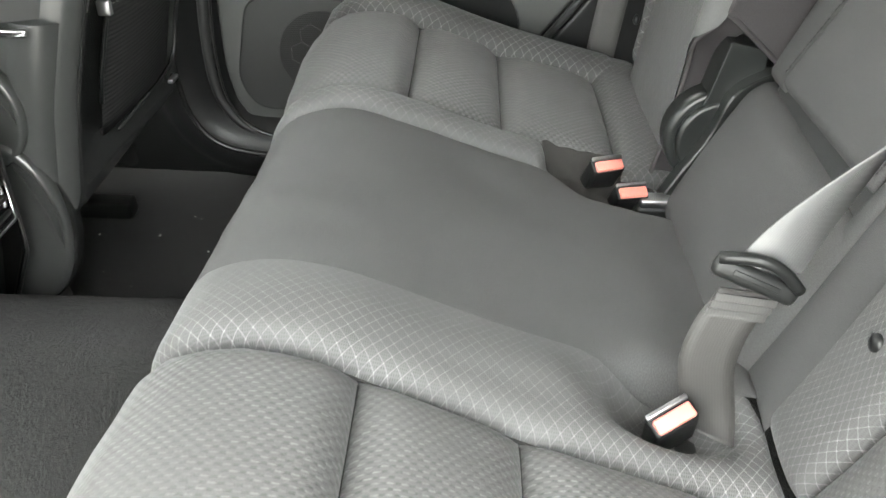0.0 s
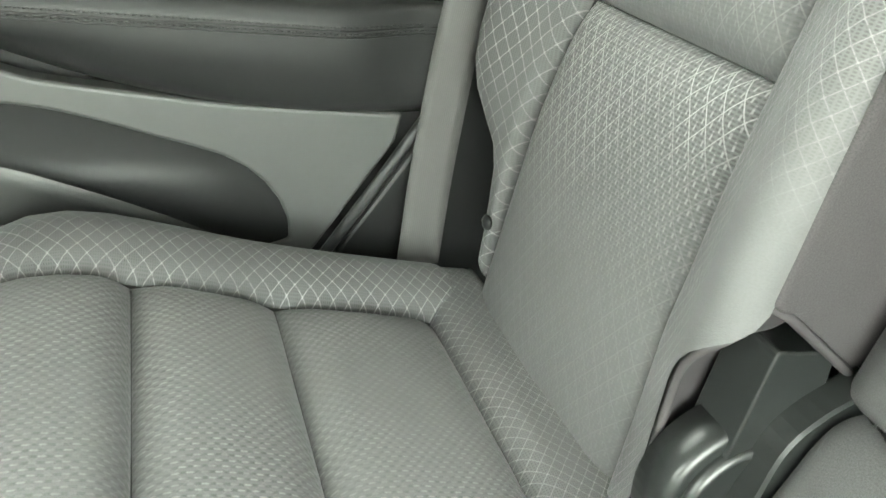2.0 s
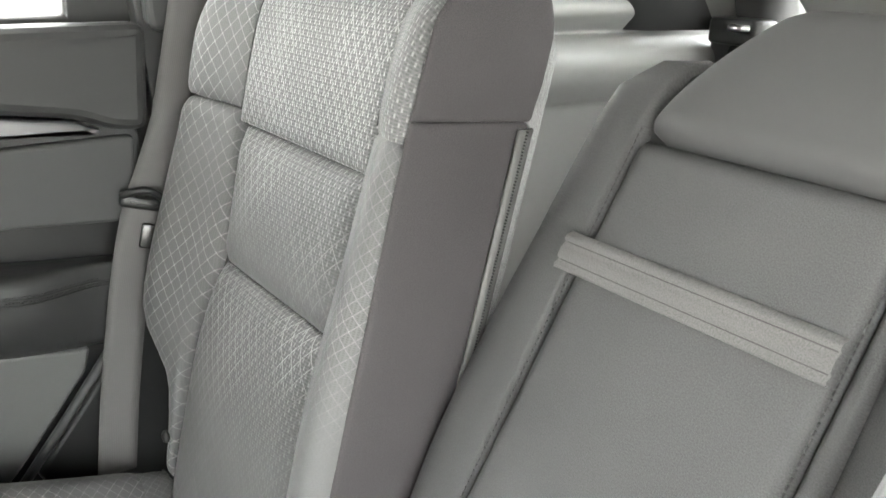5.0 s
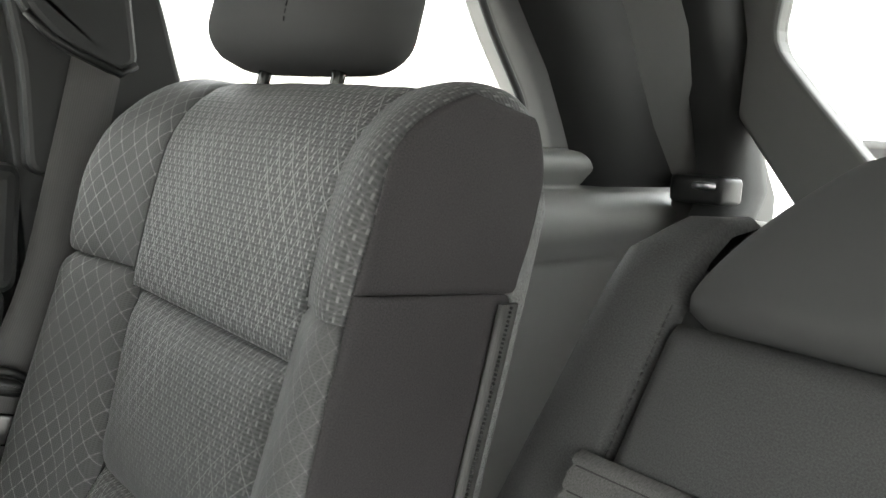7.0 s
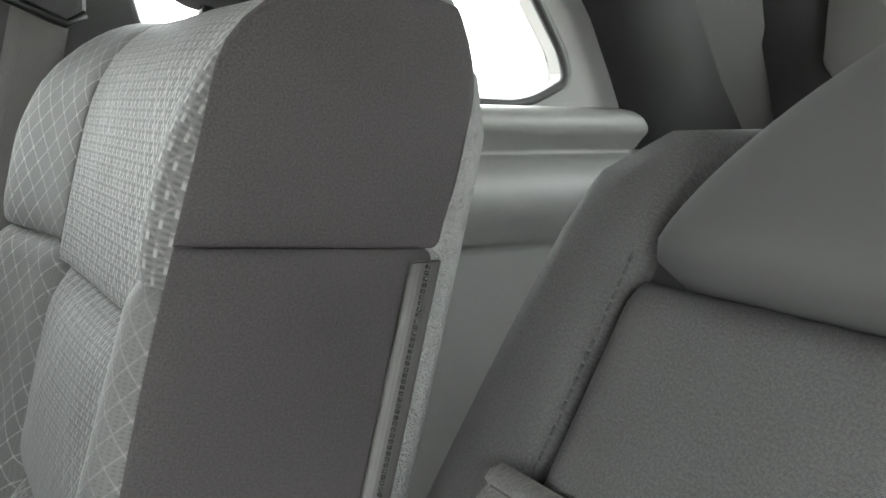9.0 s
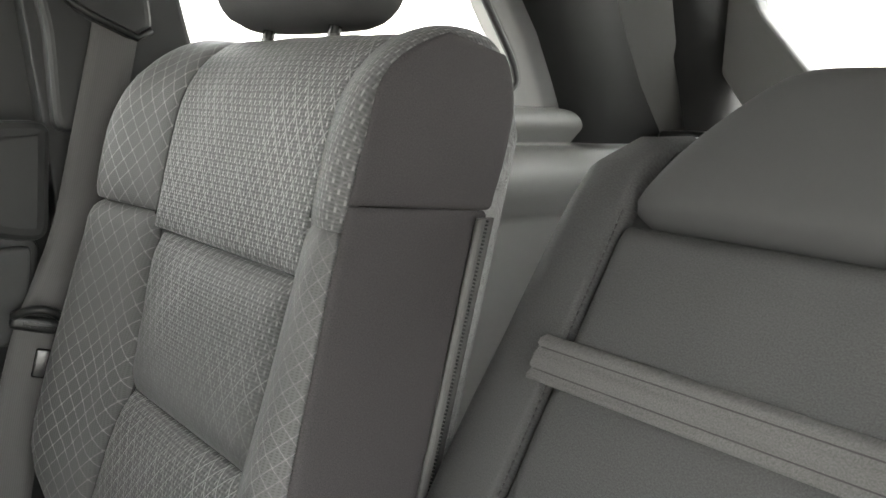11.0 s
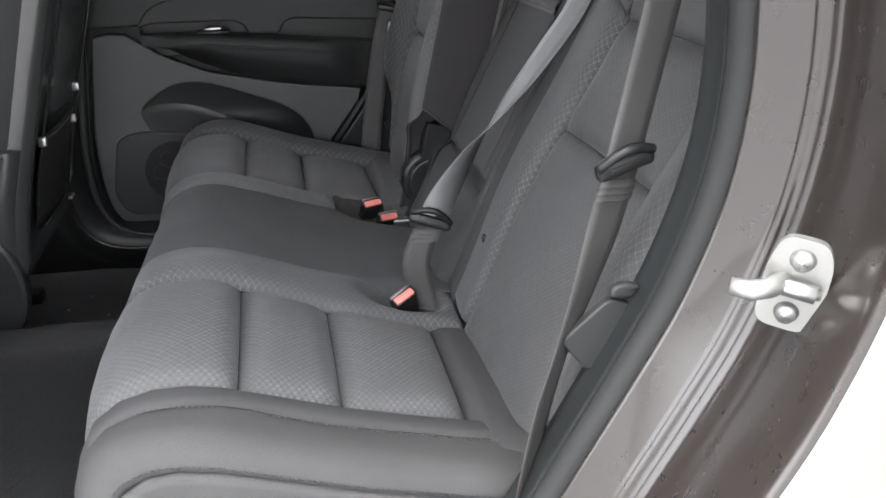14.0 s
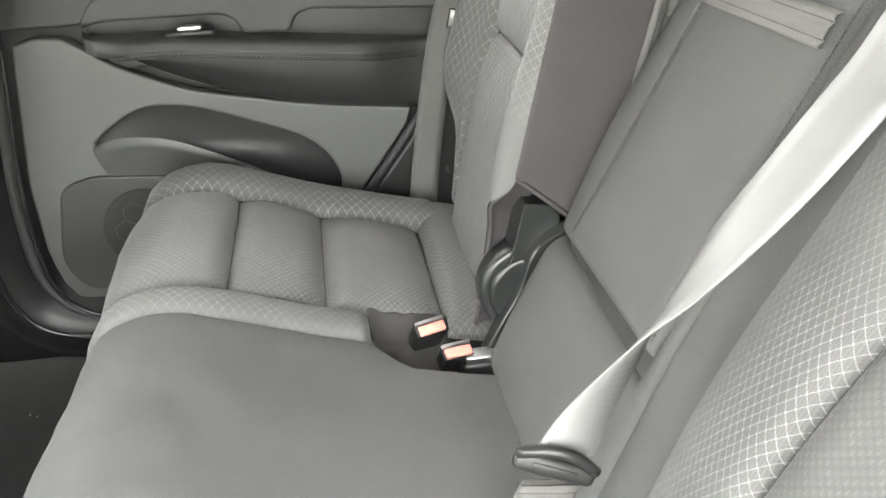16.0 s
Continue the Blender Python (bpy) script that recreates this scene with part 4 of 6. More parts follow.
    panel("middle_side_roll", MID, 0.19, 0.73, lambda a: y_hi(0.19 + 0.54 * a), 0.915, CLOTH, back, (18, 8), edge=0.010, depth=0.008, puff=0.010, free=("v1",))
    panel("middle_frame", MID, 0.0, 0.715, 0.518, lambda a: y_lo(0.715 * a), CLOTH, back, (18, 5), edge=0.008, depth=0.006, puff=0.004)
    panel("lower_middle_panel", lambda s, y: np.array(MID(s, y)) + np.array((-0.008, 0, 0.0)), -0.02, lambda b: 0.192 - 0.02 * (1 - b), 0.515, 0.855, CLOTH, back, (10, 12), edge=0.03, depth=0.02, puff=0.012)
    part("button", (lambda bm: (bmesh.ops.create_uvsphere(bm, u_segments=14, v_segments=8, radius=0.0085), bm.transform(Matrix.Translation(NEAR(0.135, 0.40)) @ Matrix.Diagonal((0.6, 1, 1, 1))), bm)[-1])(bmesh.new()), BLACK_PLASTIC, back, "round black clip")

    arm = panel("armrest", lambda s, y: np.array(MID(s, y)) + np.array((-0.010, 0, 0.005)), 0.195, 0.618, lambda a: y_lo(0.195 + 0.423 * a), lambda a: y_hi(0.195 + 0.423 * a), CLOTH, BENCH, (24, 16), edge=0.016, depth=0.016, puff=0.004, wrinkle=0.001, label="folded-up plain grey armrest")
    ribs = [0.496, 0.4975, 0.501, 0.504, 0.5075, 0.516, 0.5195, 0.523, 0.5265, 0.528]
    lift = [0.000, 0.006, 0.007, 0.0035, 0.007, 0.0072, 0.0035, 0.007, 0.006, 0.000]
    vs, fs = sheet(lambda i, y: np.array(MID(ribs[int(i)], y)) + np.array((-0.0155 - lift[int(i)], 0, 0.006)), range(len(ribs)), np.linspace(0.537, 0.779, 20))
    uvs = [(y, ribs[i]) for i in range(len(ribs)) for y in np.linspace(0.537, 0.779, 20)]
    link("pull_strap", as_mesh("pull_strap", vs, fs, uvs), CLOTH_STRAP, arm, "ribbed grey cloth strap")
    for q in (0.504, 0.5195):
        tube("strap_groove", [np.array(MID(q, y)) + np.array((-0.0185, 0, 0.006)) for y in np.linspace(0.539, 0.777, 20)], 0.0011, CLOTH_BROWN, arm)
    for y_at in (y_hi, y_lo):
        stitches("side_stitching", [np.array(MID(s, y_at(s))) + np.array((-0.009, 0, 0.004)) for s in np.linspace(0.21, 0.63, 40)], THREAD, arm, 0.004, 0.0015, 0.0010)

    head = thing("centre_headrest", "low wide grey cloth headrest on the middle back", "headrest", "headrests")
    rings = []
    for t in np.linspace(0, 1, 18):
        s = 0.618 + 0.132 * t
        e = abs(2 * t - 1)
        sh = math.sqrt(max(0.0, 1 - max(0, (e - 0.70) / 0.30) ** 2))
        y0, y1 = 0.515 - 0.025 * t, 0.762 - 0.085 * t ** 1.5
        c, w = (y0 + y1) / 2, (y1 - y0) / 2
        f0, f1 = 0.034 - 0.026 * t ** 2, -0.075 + 0.030 * t
        cf, d = (f0 + f1) / 2, (f0 - f1) / 2
        ring = []
        for q in range(36):
            a = 2 * math.pi * q / 36
            cc, ss = math.cos(a), math.sin(a)
            ring.append(NEAR_P(s, c + (w - 0.018 * (1 - sh)) * math.copysign(abs(cc) ** 0.35, cc), cf + (d - 0.02 * (1 - sh)) * math.copysign(abs(ss) ** 0.45, ss)))
        rings.append(ring)
    pad = loft("pad", rings, CLOTH, head)
    for y0, y1 in ((0.522, 0.508),):
        stitches("side_seam", [NEAR_P(0.634 + 0.085 * t, y0 + (y1 - y0) * t, 0.0345 - 0.026 * t ** 2) for t in np.linspace(0, 1, 20)], THREAD, head, 0.003, 0.0015, 0.0005)
    return back


build_far_back()
build_near_back()
head_restraint("headrest", "grey cloth headrest on two posts above the single backrest", lambda y, h, f: FAR_P(0.741 + h, 1.170 + y, -0.066 + f), 0.27, 0.17, 0.11, 0.13, CLOTH, "headrests", 0.04)
head_restraint("headrest", "large grey cloth headrest on two posts above the bench backrest", lambda y, h, f: NEAR_P(0.742 + h, 0.180 + y, -0.055 + f), 0.25, 0.18, 0.11, 0.12, CLOTH, "headrests", 0.03)


# ---- far side: door, pillars, windows ----
def at_far(a, b, c):
    """On the far side: a along x, b up, c outward from the trim's face."""
    return (a, 1.43 + c, b)


# closed far door
door = thing("rear_door", "closed charcoal rear door with black armrest and metal-look handle", "car door")
win_out = [(-0.28, 0.895), (0.20, 0.895), (0.515, 0.905), (0.515, 1.0), (0.47, 1.18), (0.40, 1.30), (-0.28, 1.30)]
frame_out = [(-0.42, 0.10), (0.36, 0.10), (0.63, 0.58), (0.63, 0.92), (0.60, 1.16), (0.46, 1.38), (-0.42, 1.38)]
slab("door_shell", frame_out, 0.03, lambda a, b, c: at_far(a, b, c + 0.062), SOFT_BLACK, door, hole=win_out, bevel=0.006)


def door_face(name, outline, material, c=0.0, label="", thick=0.02, bevel=0.005, r=0.02):
    return slab(name, rounded(outline, r, 4), thick, lambda a, b, q: at_far(a, b, c + q), material, door, label, bevel)


# lower panel
def resample(outline, centre, n=72):
    """Where rays from a centre meet an outline, at even angles."""
    out = []
    P = [np.array(p, float) - centre for p in outline]
    for k in range(n):
        d = np.array((math.cos(2 * math.pi * k / n), math.sin(2 * math.pi * k / n)))
        best = 0.01
        for i, p in enumerate(P):
            e = P[(i + 1) % len(P)] - p
            den = d[0] * e[1] - d[1] * e[0]
            if abs(den) < 1e-12:
                continue
            r, q = (p[0] * e[1] - p[1] * e[0]) / den, (p[0] * d[1] - p[1] * d[0]) / den
            if r > 0 and -1e-6 <= q <= 1 + 1e-6:
                best = max(best, r)
        out.append(tuple(centre + d * best))
    return out


lip = Profile([(-0.088, 0.434), (-0.05, 0.470), (0.016, 0.502), (0.10, 0.497), (0.21, 0.458), (0.30, 0.418), (0.345, 0.36), (0.35, 0.30)])
CENTRE = np.array((0.11, 0.43))
mouth = resample([tuple(lip.at(q)) for q in np.linspace(0, lip.length, 40)], CENTRE)
slab("lower_panel", resample(rounded([(-0.208, 0.38), (-0.207, 0.24), (-0.19, 0.165), (-0.155, 0.125), (-0.09, 0.110), (0.20, 0.12), (0.38, 0.30), (0.505, 0.462), (0.30, 0.487), (0.10, 0.528), (-0.02, 0.58), (-0.06, 0.63), (-0.172, 0.64)], 0.02, 4), CENTRE), 0.03, lambda a, b, c: at_far(a, b, c + 0.004), DOOR_GREY, door, "", 0.005, hole=mouth)
rings = [[at_far(CENTRE[0] + (a - CENTRE[0]) * g, CENTRE[1] + (b - CENTRE[1]) * g, c) for a, b in mouth] for g, c in ((1.01, 0.008), (1.0, 0.03), (0.96, 0.05), (0.8, 0.058), (0.1, 0.058))]
loft("pocket_hollow", rings, SOFT_BLACK, door, "dark hollow of the door pocket")
# upper board between sill and armrest: a sunk band, a proud padded field over it, dark slots under the field
UPPER = [(-0.062, 0.648), (-0.034, 0.690), (0.02, 0.713), (0.10, 0.730), (0.19, 0.742), (0.35, 0.751), (0.573, 0.757), (0.566, 0.655), (0.545, 0.640), (0.325, 0.654), (0.300, 0.645), (0.288, 0.618), (0.208, 0.620), (0.198, 0.644), (0.175, 0.655), (-0.02, 0.656)]
door_face("upper_band", [(-0.245, 0.652), (-0.07, 0.650), (-0.02, 0.662), (0.57, 0.660), (0.585, 0.765), (0.50, 0.780), (-0.245, 0.775)], SOFT_BLACK, 0.010, thick=0.03)
door_face("upper_panel", UPPER, DOOR_SOFT, -0.002, "soft dark grey padded field", thick=0.022, bevel=0.006, r=0.010)
door_face("slot_back", [(-0.06, 0.57), (0.56, 0.57), (0.56, 0.668), (-0.05, 0.668)], BLACK_PLASTIC, 0.024, thick=0.02)
door_face("applique", [(-0.245, 0.742), (0.10, 0.757), (0.35, 0.764), (0.540, 0.762), (0.500, 0.780), (0.40, 0.793), (0.20, 0.797), (-0.245, 0.792)], APPLIQUE, -0.004, "satin metal-look trim strip", 0.03, 0.006, 0.015)
door_face("sill_board", [(-0.245, 0.794), (0.20, 0.799), (0.40, 0.795), (0.505, 0.781), (0.545, 0.764), (0.592, 0.760), (0.60, 0.90), (-0.245, 0.885)], SOFT_BLACK, -0.006, "soft black window sill", 0.05, 0.016)
# armrest: a padded shelf that bulges from the panel
rings = []
for k, x in enumerate(np.linspace(-0.055, 0.545, 26)):
    t = k / 25
    top = 0.632 - 0.045 * max(0, t - 0.25) / 0.75
    low = 0.625 - 0.165 * (1 - (1 - t) ** 2.2)
    out = 0.062 * min(1, t / 0.12) ** 0.5 * (1 - 0.72 * smooth((x - 0.40) / 0.12))
    prof = [(0.02, top), (-out * 0.75, top + 0.002), (-out, top - 0.012), (-out * 1.02, top - 0.026), (-out * 0.9, (top + low) / 2), (-out * 0.35, low + 0.02), (0.02, low)]
    rings.append([at_far(x, b, c) for c, b in spline(prof, 4)])
loft("armrest", rings, SOFT_BLACK, door, "padded black armrest with double stitching")
for dz in (0.0, 0.007):
    tube("armrest_groove", [at_far(x, 0.632 - 0.045 * max(0, (x + 0.055) / 0.60 - 0.25) / 0.75 - 0.0215 - dz, -0.0632 * (1 - 0.72 * smooth((x - 0.40) / 0.12))) for x in np.linspace(0.0, 0.535, 40)], 0.0012, BLACK_PLASTIC, door, sides=6)
    stitches("armrest_stitching", [at_far(x, 0.632 - 0.045 * max(0, (x + 0.055) / 0.60 - 0.25) / 0.75 - 0.018 - dz, -0.064 * (1 - 0.72 * smooth((x - 0.40) / 0.12))) for x in np.linspace(0.02, 0.54, 40)], THREAD, door, 0.005, 0.002, 0.001)
# trough above the armrest with the window switch
sw = box("window_switch", (0.085, 1.385, 0.630), (0.165, 1.42, 0.640), BLACK_PLASTIC, door, 0.004)
box("switch_rocker", (0.105, 1.39, 0.639), (0.145, 1.41, 0.647), SATIN, sw, 0.003)
# door pull
bez = slab("handle_bezel", rounded([(-0.05, 0.755), (0.10, 0.758), (0.115, 0.79), (0.10, 0.835), (-0.04, 0.84), (-0.06, 0.80)], 0.025), 0.014, lambda a, b, c: at_far(a, b, c - 0.018), SATIN, door, "satin oval handle surround", 0.004, hole=rounded([(-0.035, 0.772), (0.088, 0.774), (0.098, 0.79), (0.088, 0.822), (-0.03, 0.825), (-0.042, 0.80)], 0.02))
slab("handle_cup", rounded([(-0.04, 0.768), (0.095, 0.77), (0.10, 0.79), (0.092, 0.826), (-0.035, 0.83), (-0.045, 0.80)], 0.02), 0.004, lambda a, b, c: at_far(a, b, c - 0.006), BLACK_PLASTIC, bez)
rings = []
for t in np.linspace(0, 1, 10):
    x = -0.025 + 0.105 * t
    r = 0.011 * (0.6 + 0.4 * math.sin(math.pi * min(1, t * 1.2)))
    rings.append([at_far(x, 0.80 + r * 1.2 * math.sin(q), -0.014 - 0.006 * math.sin(math.pi * t) + r * 0.6 * math.cos(q)) for q in np.linspace(0, 2 * math.pi, 12, endpoint=False)])
loft("handle_lever", rings, CHROME, bez, "chrome pull lever")
# map pocket: its bulging outer wall
brow = Profile([(-0.088, 0.434), (-0.06, 0.452), (-0.01, 0.462), (0.06, 0.452), (0.14, 0.415), (0.22, 0.368), (0.29, 0.318)])


def bulge(a, b):
    """The pocket's outer wall: it swells from the panel below the brow and dies out downwards and to the ends."""
    x, z = brow.at(a * brow.length)
    out = 0.050 * math.sin(math.pi * min(1.0, 0.02 + 0.98 * a ** 0.7)) ** 0.8
    return at_far(x + 0.03 * b * (1 - a), z - 0.13 * b, 0.012 - (out + 0.006 * min(1.0, a / 0.12)) * (1 - b) ** 1.6 * (1 - 0.25 * max(0, 0.12 - b) / 0.12))


vs, fs = sheet(bulge, np.linspace(0, 1, 30), np.linspace(0, 1, 14))
link("pocket_lip", as_mesh("pocket_lip", vs, fs), DOOR_GREY, door, "bulging bottle-pocket lip")
# speaker field with a honeycomb grille
spk = slab("speaker_cover", rounded([(-0.185, 0.22), (-0.15, 0.16), (0.12, 0.15), (0.16, 0.30), (0.06, 0.375), (-0.10, 0.388), (-0.155, 0.37)], 0.05), 0.012, lambda a, b, c: at_far(a, b, c - 0.004), DOOR_SPEAKER, door, "grey speaker cover with a fine gap round it", 0.004)
k = Nodes("perforated_speaker_mesh")
uv_w = k.place()
sep = k.node("ShaderNodeSeparateXYZ")
k.tree.links.new(uv_w, sep.inputs[0])
pa, pb = k.math("ADD", sep.outputs[0], k.math("MULTIPLY", sep.outputs[2], 0.577)), sep.outputs[2]
holes = k.math("MULTIPLY", stripes(k, pa, 0.0042, 0.0030), stripes(k, pb, 0.0037, 0.0026))
k.bump(k.math("SUBTRACT", 1.0, holes), 0.5, 0.001)
PERFORATED = k.done(k.mix(holes, grey(0.022), grey(0.003)), 0.6, 0, 0.3)
disc = [(-0.015 + 0.082 * math.cos(q), 0.275 + 0.082 * math.sin(q)) for q in np.linspace(0, 2 * math.pi, 48, endpoint=False)]
slab("speaker_mesh", disc, 0.004, lambda a, b, c: at_far(a, b, c - 0.0055), PERFORATED, spk, "black perforated speaker disc", 0.001)
hexes = bmesh.new()
for i in range(-3, 4):
    for j in range(-3, 4):
        cx, cz = -0.015 + 0.040 * (i + 0.5 * (j % 2)), 0.275 + 0.0346 * j
        if (cx + 0.015) ** 2 + (cz - 0.275) ** 2 < 0.066 ** 2:
            r = [[hexes.verts.new(at_far(cx + q * math.cos(a), cz + q * math.sin(a), h)) for a in [math.pi / 6 + math.pi / 3 * k for k in range(6)]] for q, h in ((0.0231, -0.0050), (0.0231, -0.0068), (0.0216, -0.0068), (0.0216, -0.0050))]
            for p, q in zip(r, r[1:]):
                for k in range(6):
                    hexes.faces.new((p[k], p[(k + 1) % 6], q[(k + 1) % 6], q[k]))
part("speaker_grille", hexes, DOOR_SPEAKER, spk, "thin honeycomb ribs over the speaker", smooth=False)
window_far = slab("window_1", win_out, 0.004, lambda a, b, c: at_far(a, b, c + 0.045), GLASS, None, bevel=0)
tagged(window_far, "clear rear door window pane", "window", kind="structure")
window_far.visible_shadow = False

# door opening: rubber seal, sill plate
edge = Profile([(-0.15, 1.2), (-0.195, 0.65), (-0.228, 0.386), (-0.230, 0.24), (-0.212, 0.17), (-0.170, 0.122), (-0.10, 0.102), (0.10, 0.095), (0.34, 0.095)])
seal = tube("door_seal", [at_far(*edge.at(s), -0.012) for s in np.linspace(0, edge.length, 80)], 0.010, SOFT_BLACK)
tagged(seal, "black rubber seal round the closed door", "seal", kind="structure")
rib = Profile([(-0.135, 1.2), (-0.18, 0.65), (-0.212, 0.386), (-0.213, 0.24), (-0.196, 0.17), (-0.160, 0.128), (-0.10, 0.110), (0.10, 0.104), (0.34, 0.104)])
lip_line = tube("door_sill_lip", [at_far(*rib.at(s), -0.022) for s in np.linspace(0, rib.length, 80)], 0.0035, GLOSS_GREY)
tagged(lip_line, "glossy dark lip along the door's lower edge", "trim", kind="structure")
edge2 = Profile([(-0.30, 1.2), (-0.30, 0.60), (-0.292, 0.30), (-0.285, 0.21), (-0.268, 0.15), (-0.235, 0.108), (-0.18, 0.086), (-0.09, 0.079), (0.10, 0.078), (0.34, 0.078)])
bead = tube("door_sill_bead", [(edge2.at(s)[0], 1.388, edge2.at(s)[1]) for s in np.linspace(0, edge2.length, 80)], 0.005, GLOSS_GREY)
tagged(bead, "glossy black lip of the sill trim", "trim", kind="structure")
rings = []
for s in np.linspace(0, edge2.length, 70):
    x, z = edge2.at(s)
    d = edge2.at(min(edge2.length, s + 0.01)) - edge2.at(max(0, s - 0.01))
    n = np.array((d[1], -d[0])) / np.linalg.norm(d)
    rings.append([(x - n[0] * 0.08, 1.452, z - n[1] * 0.08), (x - n[0] * 0.055, 1.43, z - n[1] * 0.055), (x - n[0] * 0.03, 1.405, z - n[1] * 0.03), (x, 1.388, z), (x + n[0] * 0.03, 1.395, z + n[1] * 0.03), (x + n[0] * 0.06, 1.42, z + n[1] * 0.06), (x + n[0] * 0.10, 1.46, z + n[1] * 0.10), (x + n[0] * 0.30, 1.47, z + n[1] * 0.30)])
sill = loft("sill_trim", rings, BLACK_PLASTIC, close=False)
tagged(sill, "black plastic sill trim along the far door", "trim", kind="structure")

# C-pillar and lower trim behind the far belt
pil = slab("pillar_far", [(0.60, 0.88), (0.63, 0.58), (0.36, 0.10), (0.95, 0.10), (0.95, 0.88), (0.81, 0.93), (0.775, 0.99), (0.745, 1.09), (0.66, 1.40), (0.47, 1.40), (0.56, 1.2)], 0.04, lambda a, b, c: at_far(a, b, c + 0.03), SOFT_BLACK)
tagged(pil, "charcoal pillar trim behind the rear door", "pillar", kind="structure")
low = slab("trim_far_lower", [(0.40, 0.30), (0.52, 0.455), (0.60, 0.58), (0.66, 0.62), (0.66, 0.22), (0.45, 0.2)], 0.03, lambda a, b, c: at_far(a, b, c - 0.01), BLACK_PLASTIC, bevel=0.008)
tagged(low, "glossy black lower trim beside the backrest", "trim", kind="structure")
strip = tube("trim_door_edge", [at_far(x, z, -0.012) for x, z in ((0.38, 0.29), (0.45, 0.38), (0.515, 0.468), (0.60, 0.585))], 0.007, SOFT_BLACK)
tagged(strip, "black rubber strip down the door's slanting rear edge", "seal", kind="structure")
up = slab("trim_far_belt", rounded([(0.605, 0.885), (0.83, 0.895), (0.79, 0.945), (0.772, 1.0), (0.753, 1.07), (0.71, 1.20), (0.66, 1.34), (0.52, 1.34), (0.57, 1.15), (0.60, 1.0)], 0.02), 0.03, lambda a, b, c: at_far(a, b, c + 0.005), SOFT_BLACK, bevel=0.008)
tagged(up, "charcoal upper pillar trim that holds the belt guide", "trim", kind="structure")

# cargo side with quarter window, D-pillar
q_out = [(0.775, 0.945), (1.31, 0.935), (1.385, 0.970), (1.372, 1.01), (1.29, 1.12), (1.20, 1.28), (0.69, 1.28)]
q_frame = [(0.72, 0.55), (1.55, 0.55), (1.62, 0.90), (1.60, 1.05), (1.50, 1.25), (1.35, 1.42), (0.62, 1.42)]
q_frame, q_out = rounded(q_frame, 0.04, 5), rounded(q_out, 0.045, 5)
quarter = slab("wall_cargo_far", q_frame, 0.05, lambda a, b, c: at_far(a, b, c + 0.04), PILLAR_GREY, hole=q_out, bevel=0.012)
tagged(quarter, "pale grey cargo side trim round the quarter window", "trim", kind="structure")
ledge = loft("trim_cargo_ledge", [[at_far(x, z, c) for z, c in spline([(0.935, 0.05), (0.930, 0.0), (0.905, -0.012), (0.882, 0.004), (0.868, 0.012), (0.858, -0.012), (0.83, -0.034), (0.79, -0.034), (0.75, -0.012), (0.70, 0.0), (0.40, 0.0), (0.03, 0.0)], 4)] for x in np.linspace(0.74, 1.80, 16)], PILLAR_GREY, close=False)
tagged(ledge, "pale grey moulded ledge under the quarter window", "trim", kind="structure")
wq = slab("window_2", q_out, 0.004, lambda a, b, c: at_far(a, b, c + 0.075), GLASS_DARK, None, bevel=0)
tagged(wq, "fixed quarter window pane", "window", kind="structure")
wq.visible_shadow = False
qs = tube("window_seal", [at_far(a, b, 0.042) for a, b in q_out + q_out[:1]], 0.007, SOFT_BLACK)
tagged(qs, "black seal round the quarter window", "seal", kind="structure")
DARK_TRIM = plastic("dark_pillar_trim", 0.010, (0.97, 1.0, 1.0), 0.55, 1200, 0.3, 0.25)
dp = loft("pillar_rear", [[(x0, 1.445, z), (x0 + 0.03, 1.408, z), (x1 - 0.04, 1.395, z), (x1, 1.390, z)] for x0, x1, z in ((1.50, 1.72, 0.872), (1.445, 1.63, 0.98), (1.40, 1.58, 1.06), (1.33, 1.53, 1.15), (1.23, 1.44, 1.28), (1.12, 1.33, 1.42))], DARK_TRIM, close=False)
tagged(dp, "black rear pillar trim between quarter window and hatch", "pillar", kind="structure")
dp2 = loft("pillar_hatch", [[(x1, 1.40, z), (x1 + 0.05, 1.37, z), (x1 + 0.12, 1.32, z), (x1 + 0.2, 1.30, z)] for x1, z in ((1.74, 0.45), (1.72, 0.86), (1.63, 0.98), (1.58, 1.06), (1.53, 1.15), (1.44, 1.28), (1.33, 1.42))], REAR_TRIM, close=False)
tagged(dp2, "dark grey inner rear pillar trim", "pillar", kind="structure")
hook = thing("cargo_hook", "black cargo hook housing on the rear pillar", "hook")
box("housing", (1.67, 1.27, 0.85), (1.75, 1.375, 0.90), BLACK_PLASTIC, hook, 0.01)
tube("loop", [(1.665, 1.31, 0.885), (1.645, 1.305, 0.885), (1.645, 1.285, 0.885), (1.665, 1.28, 0.885)], 0.006, SATIN, hook)

# hatch with its window
def at_hatch(a, b, c):
    return (1.76 - 0.12 * (b - 0.9) + c, a, b)


h_out = rounded([(0.30, 0.92), (1.04, 0.92), (1.146, 1.03), (1.24, 1.135), (1.20, 1.36), (0.14, 1.36), (0.10, 1.135), (0.194, 1.03)], 0.04, 4)
h_frame = []
for a, b in h_out:
    da, db = a - 0.67, b - 1.12
    h_frame.append((0.67 + da * 1.28, 1.12 + db * 1.55))
hatch = slab("hatch_frame", h_frame, 0.05, at_hatch, REAR_TRIM, hole=h_out, bevel=0.01)
tagged(hatch, "dark grey hatch trim round the rear window", "hatch", kind="structure")
lowhatch = box("hatch_lower", (1.74, -0.05, 0.1), (1.86, 1.42, 0.82), PILLAR_GREY, None, 0.03)
tagged(lowhatch, "pale grey lower hatch panel", "hatch", kind="structure")
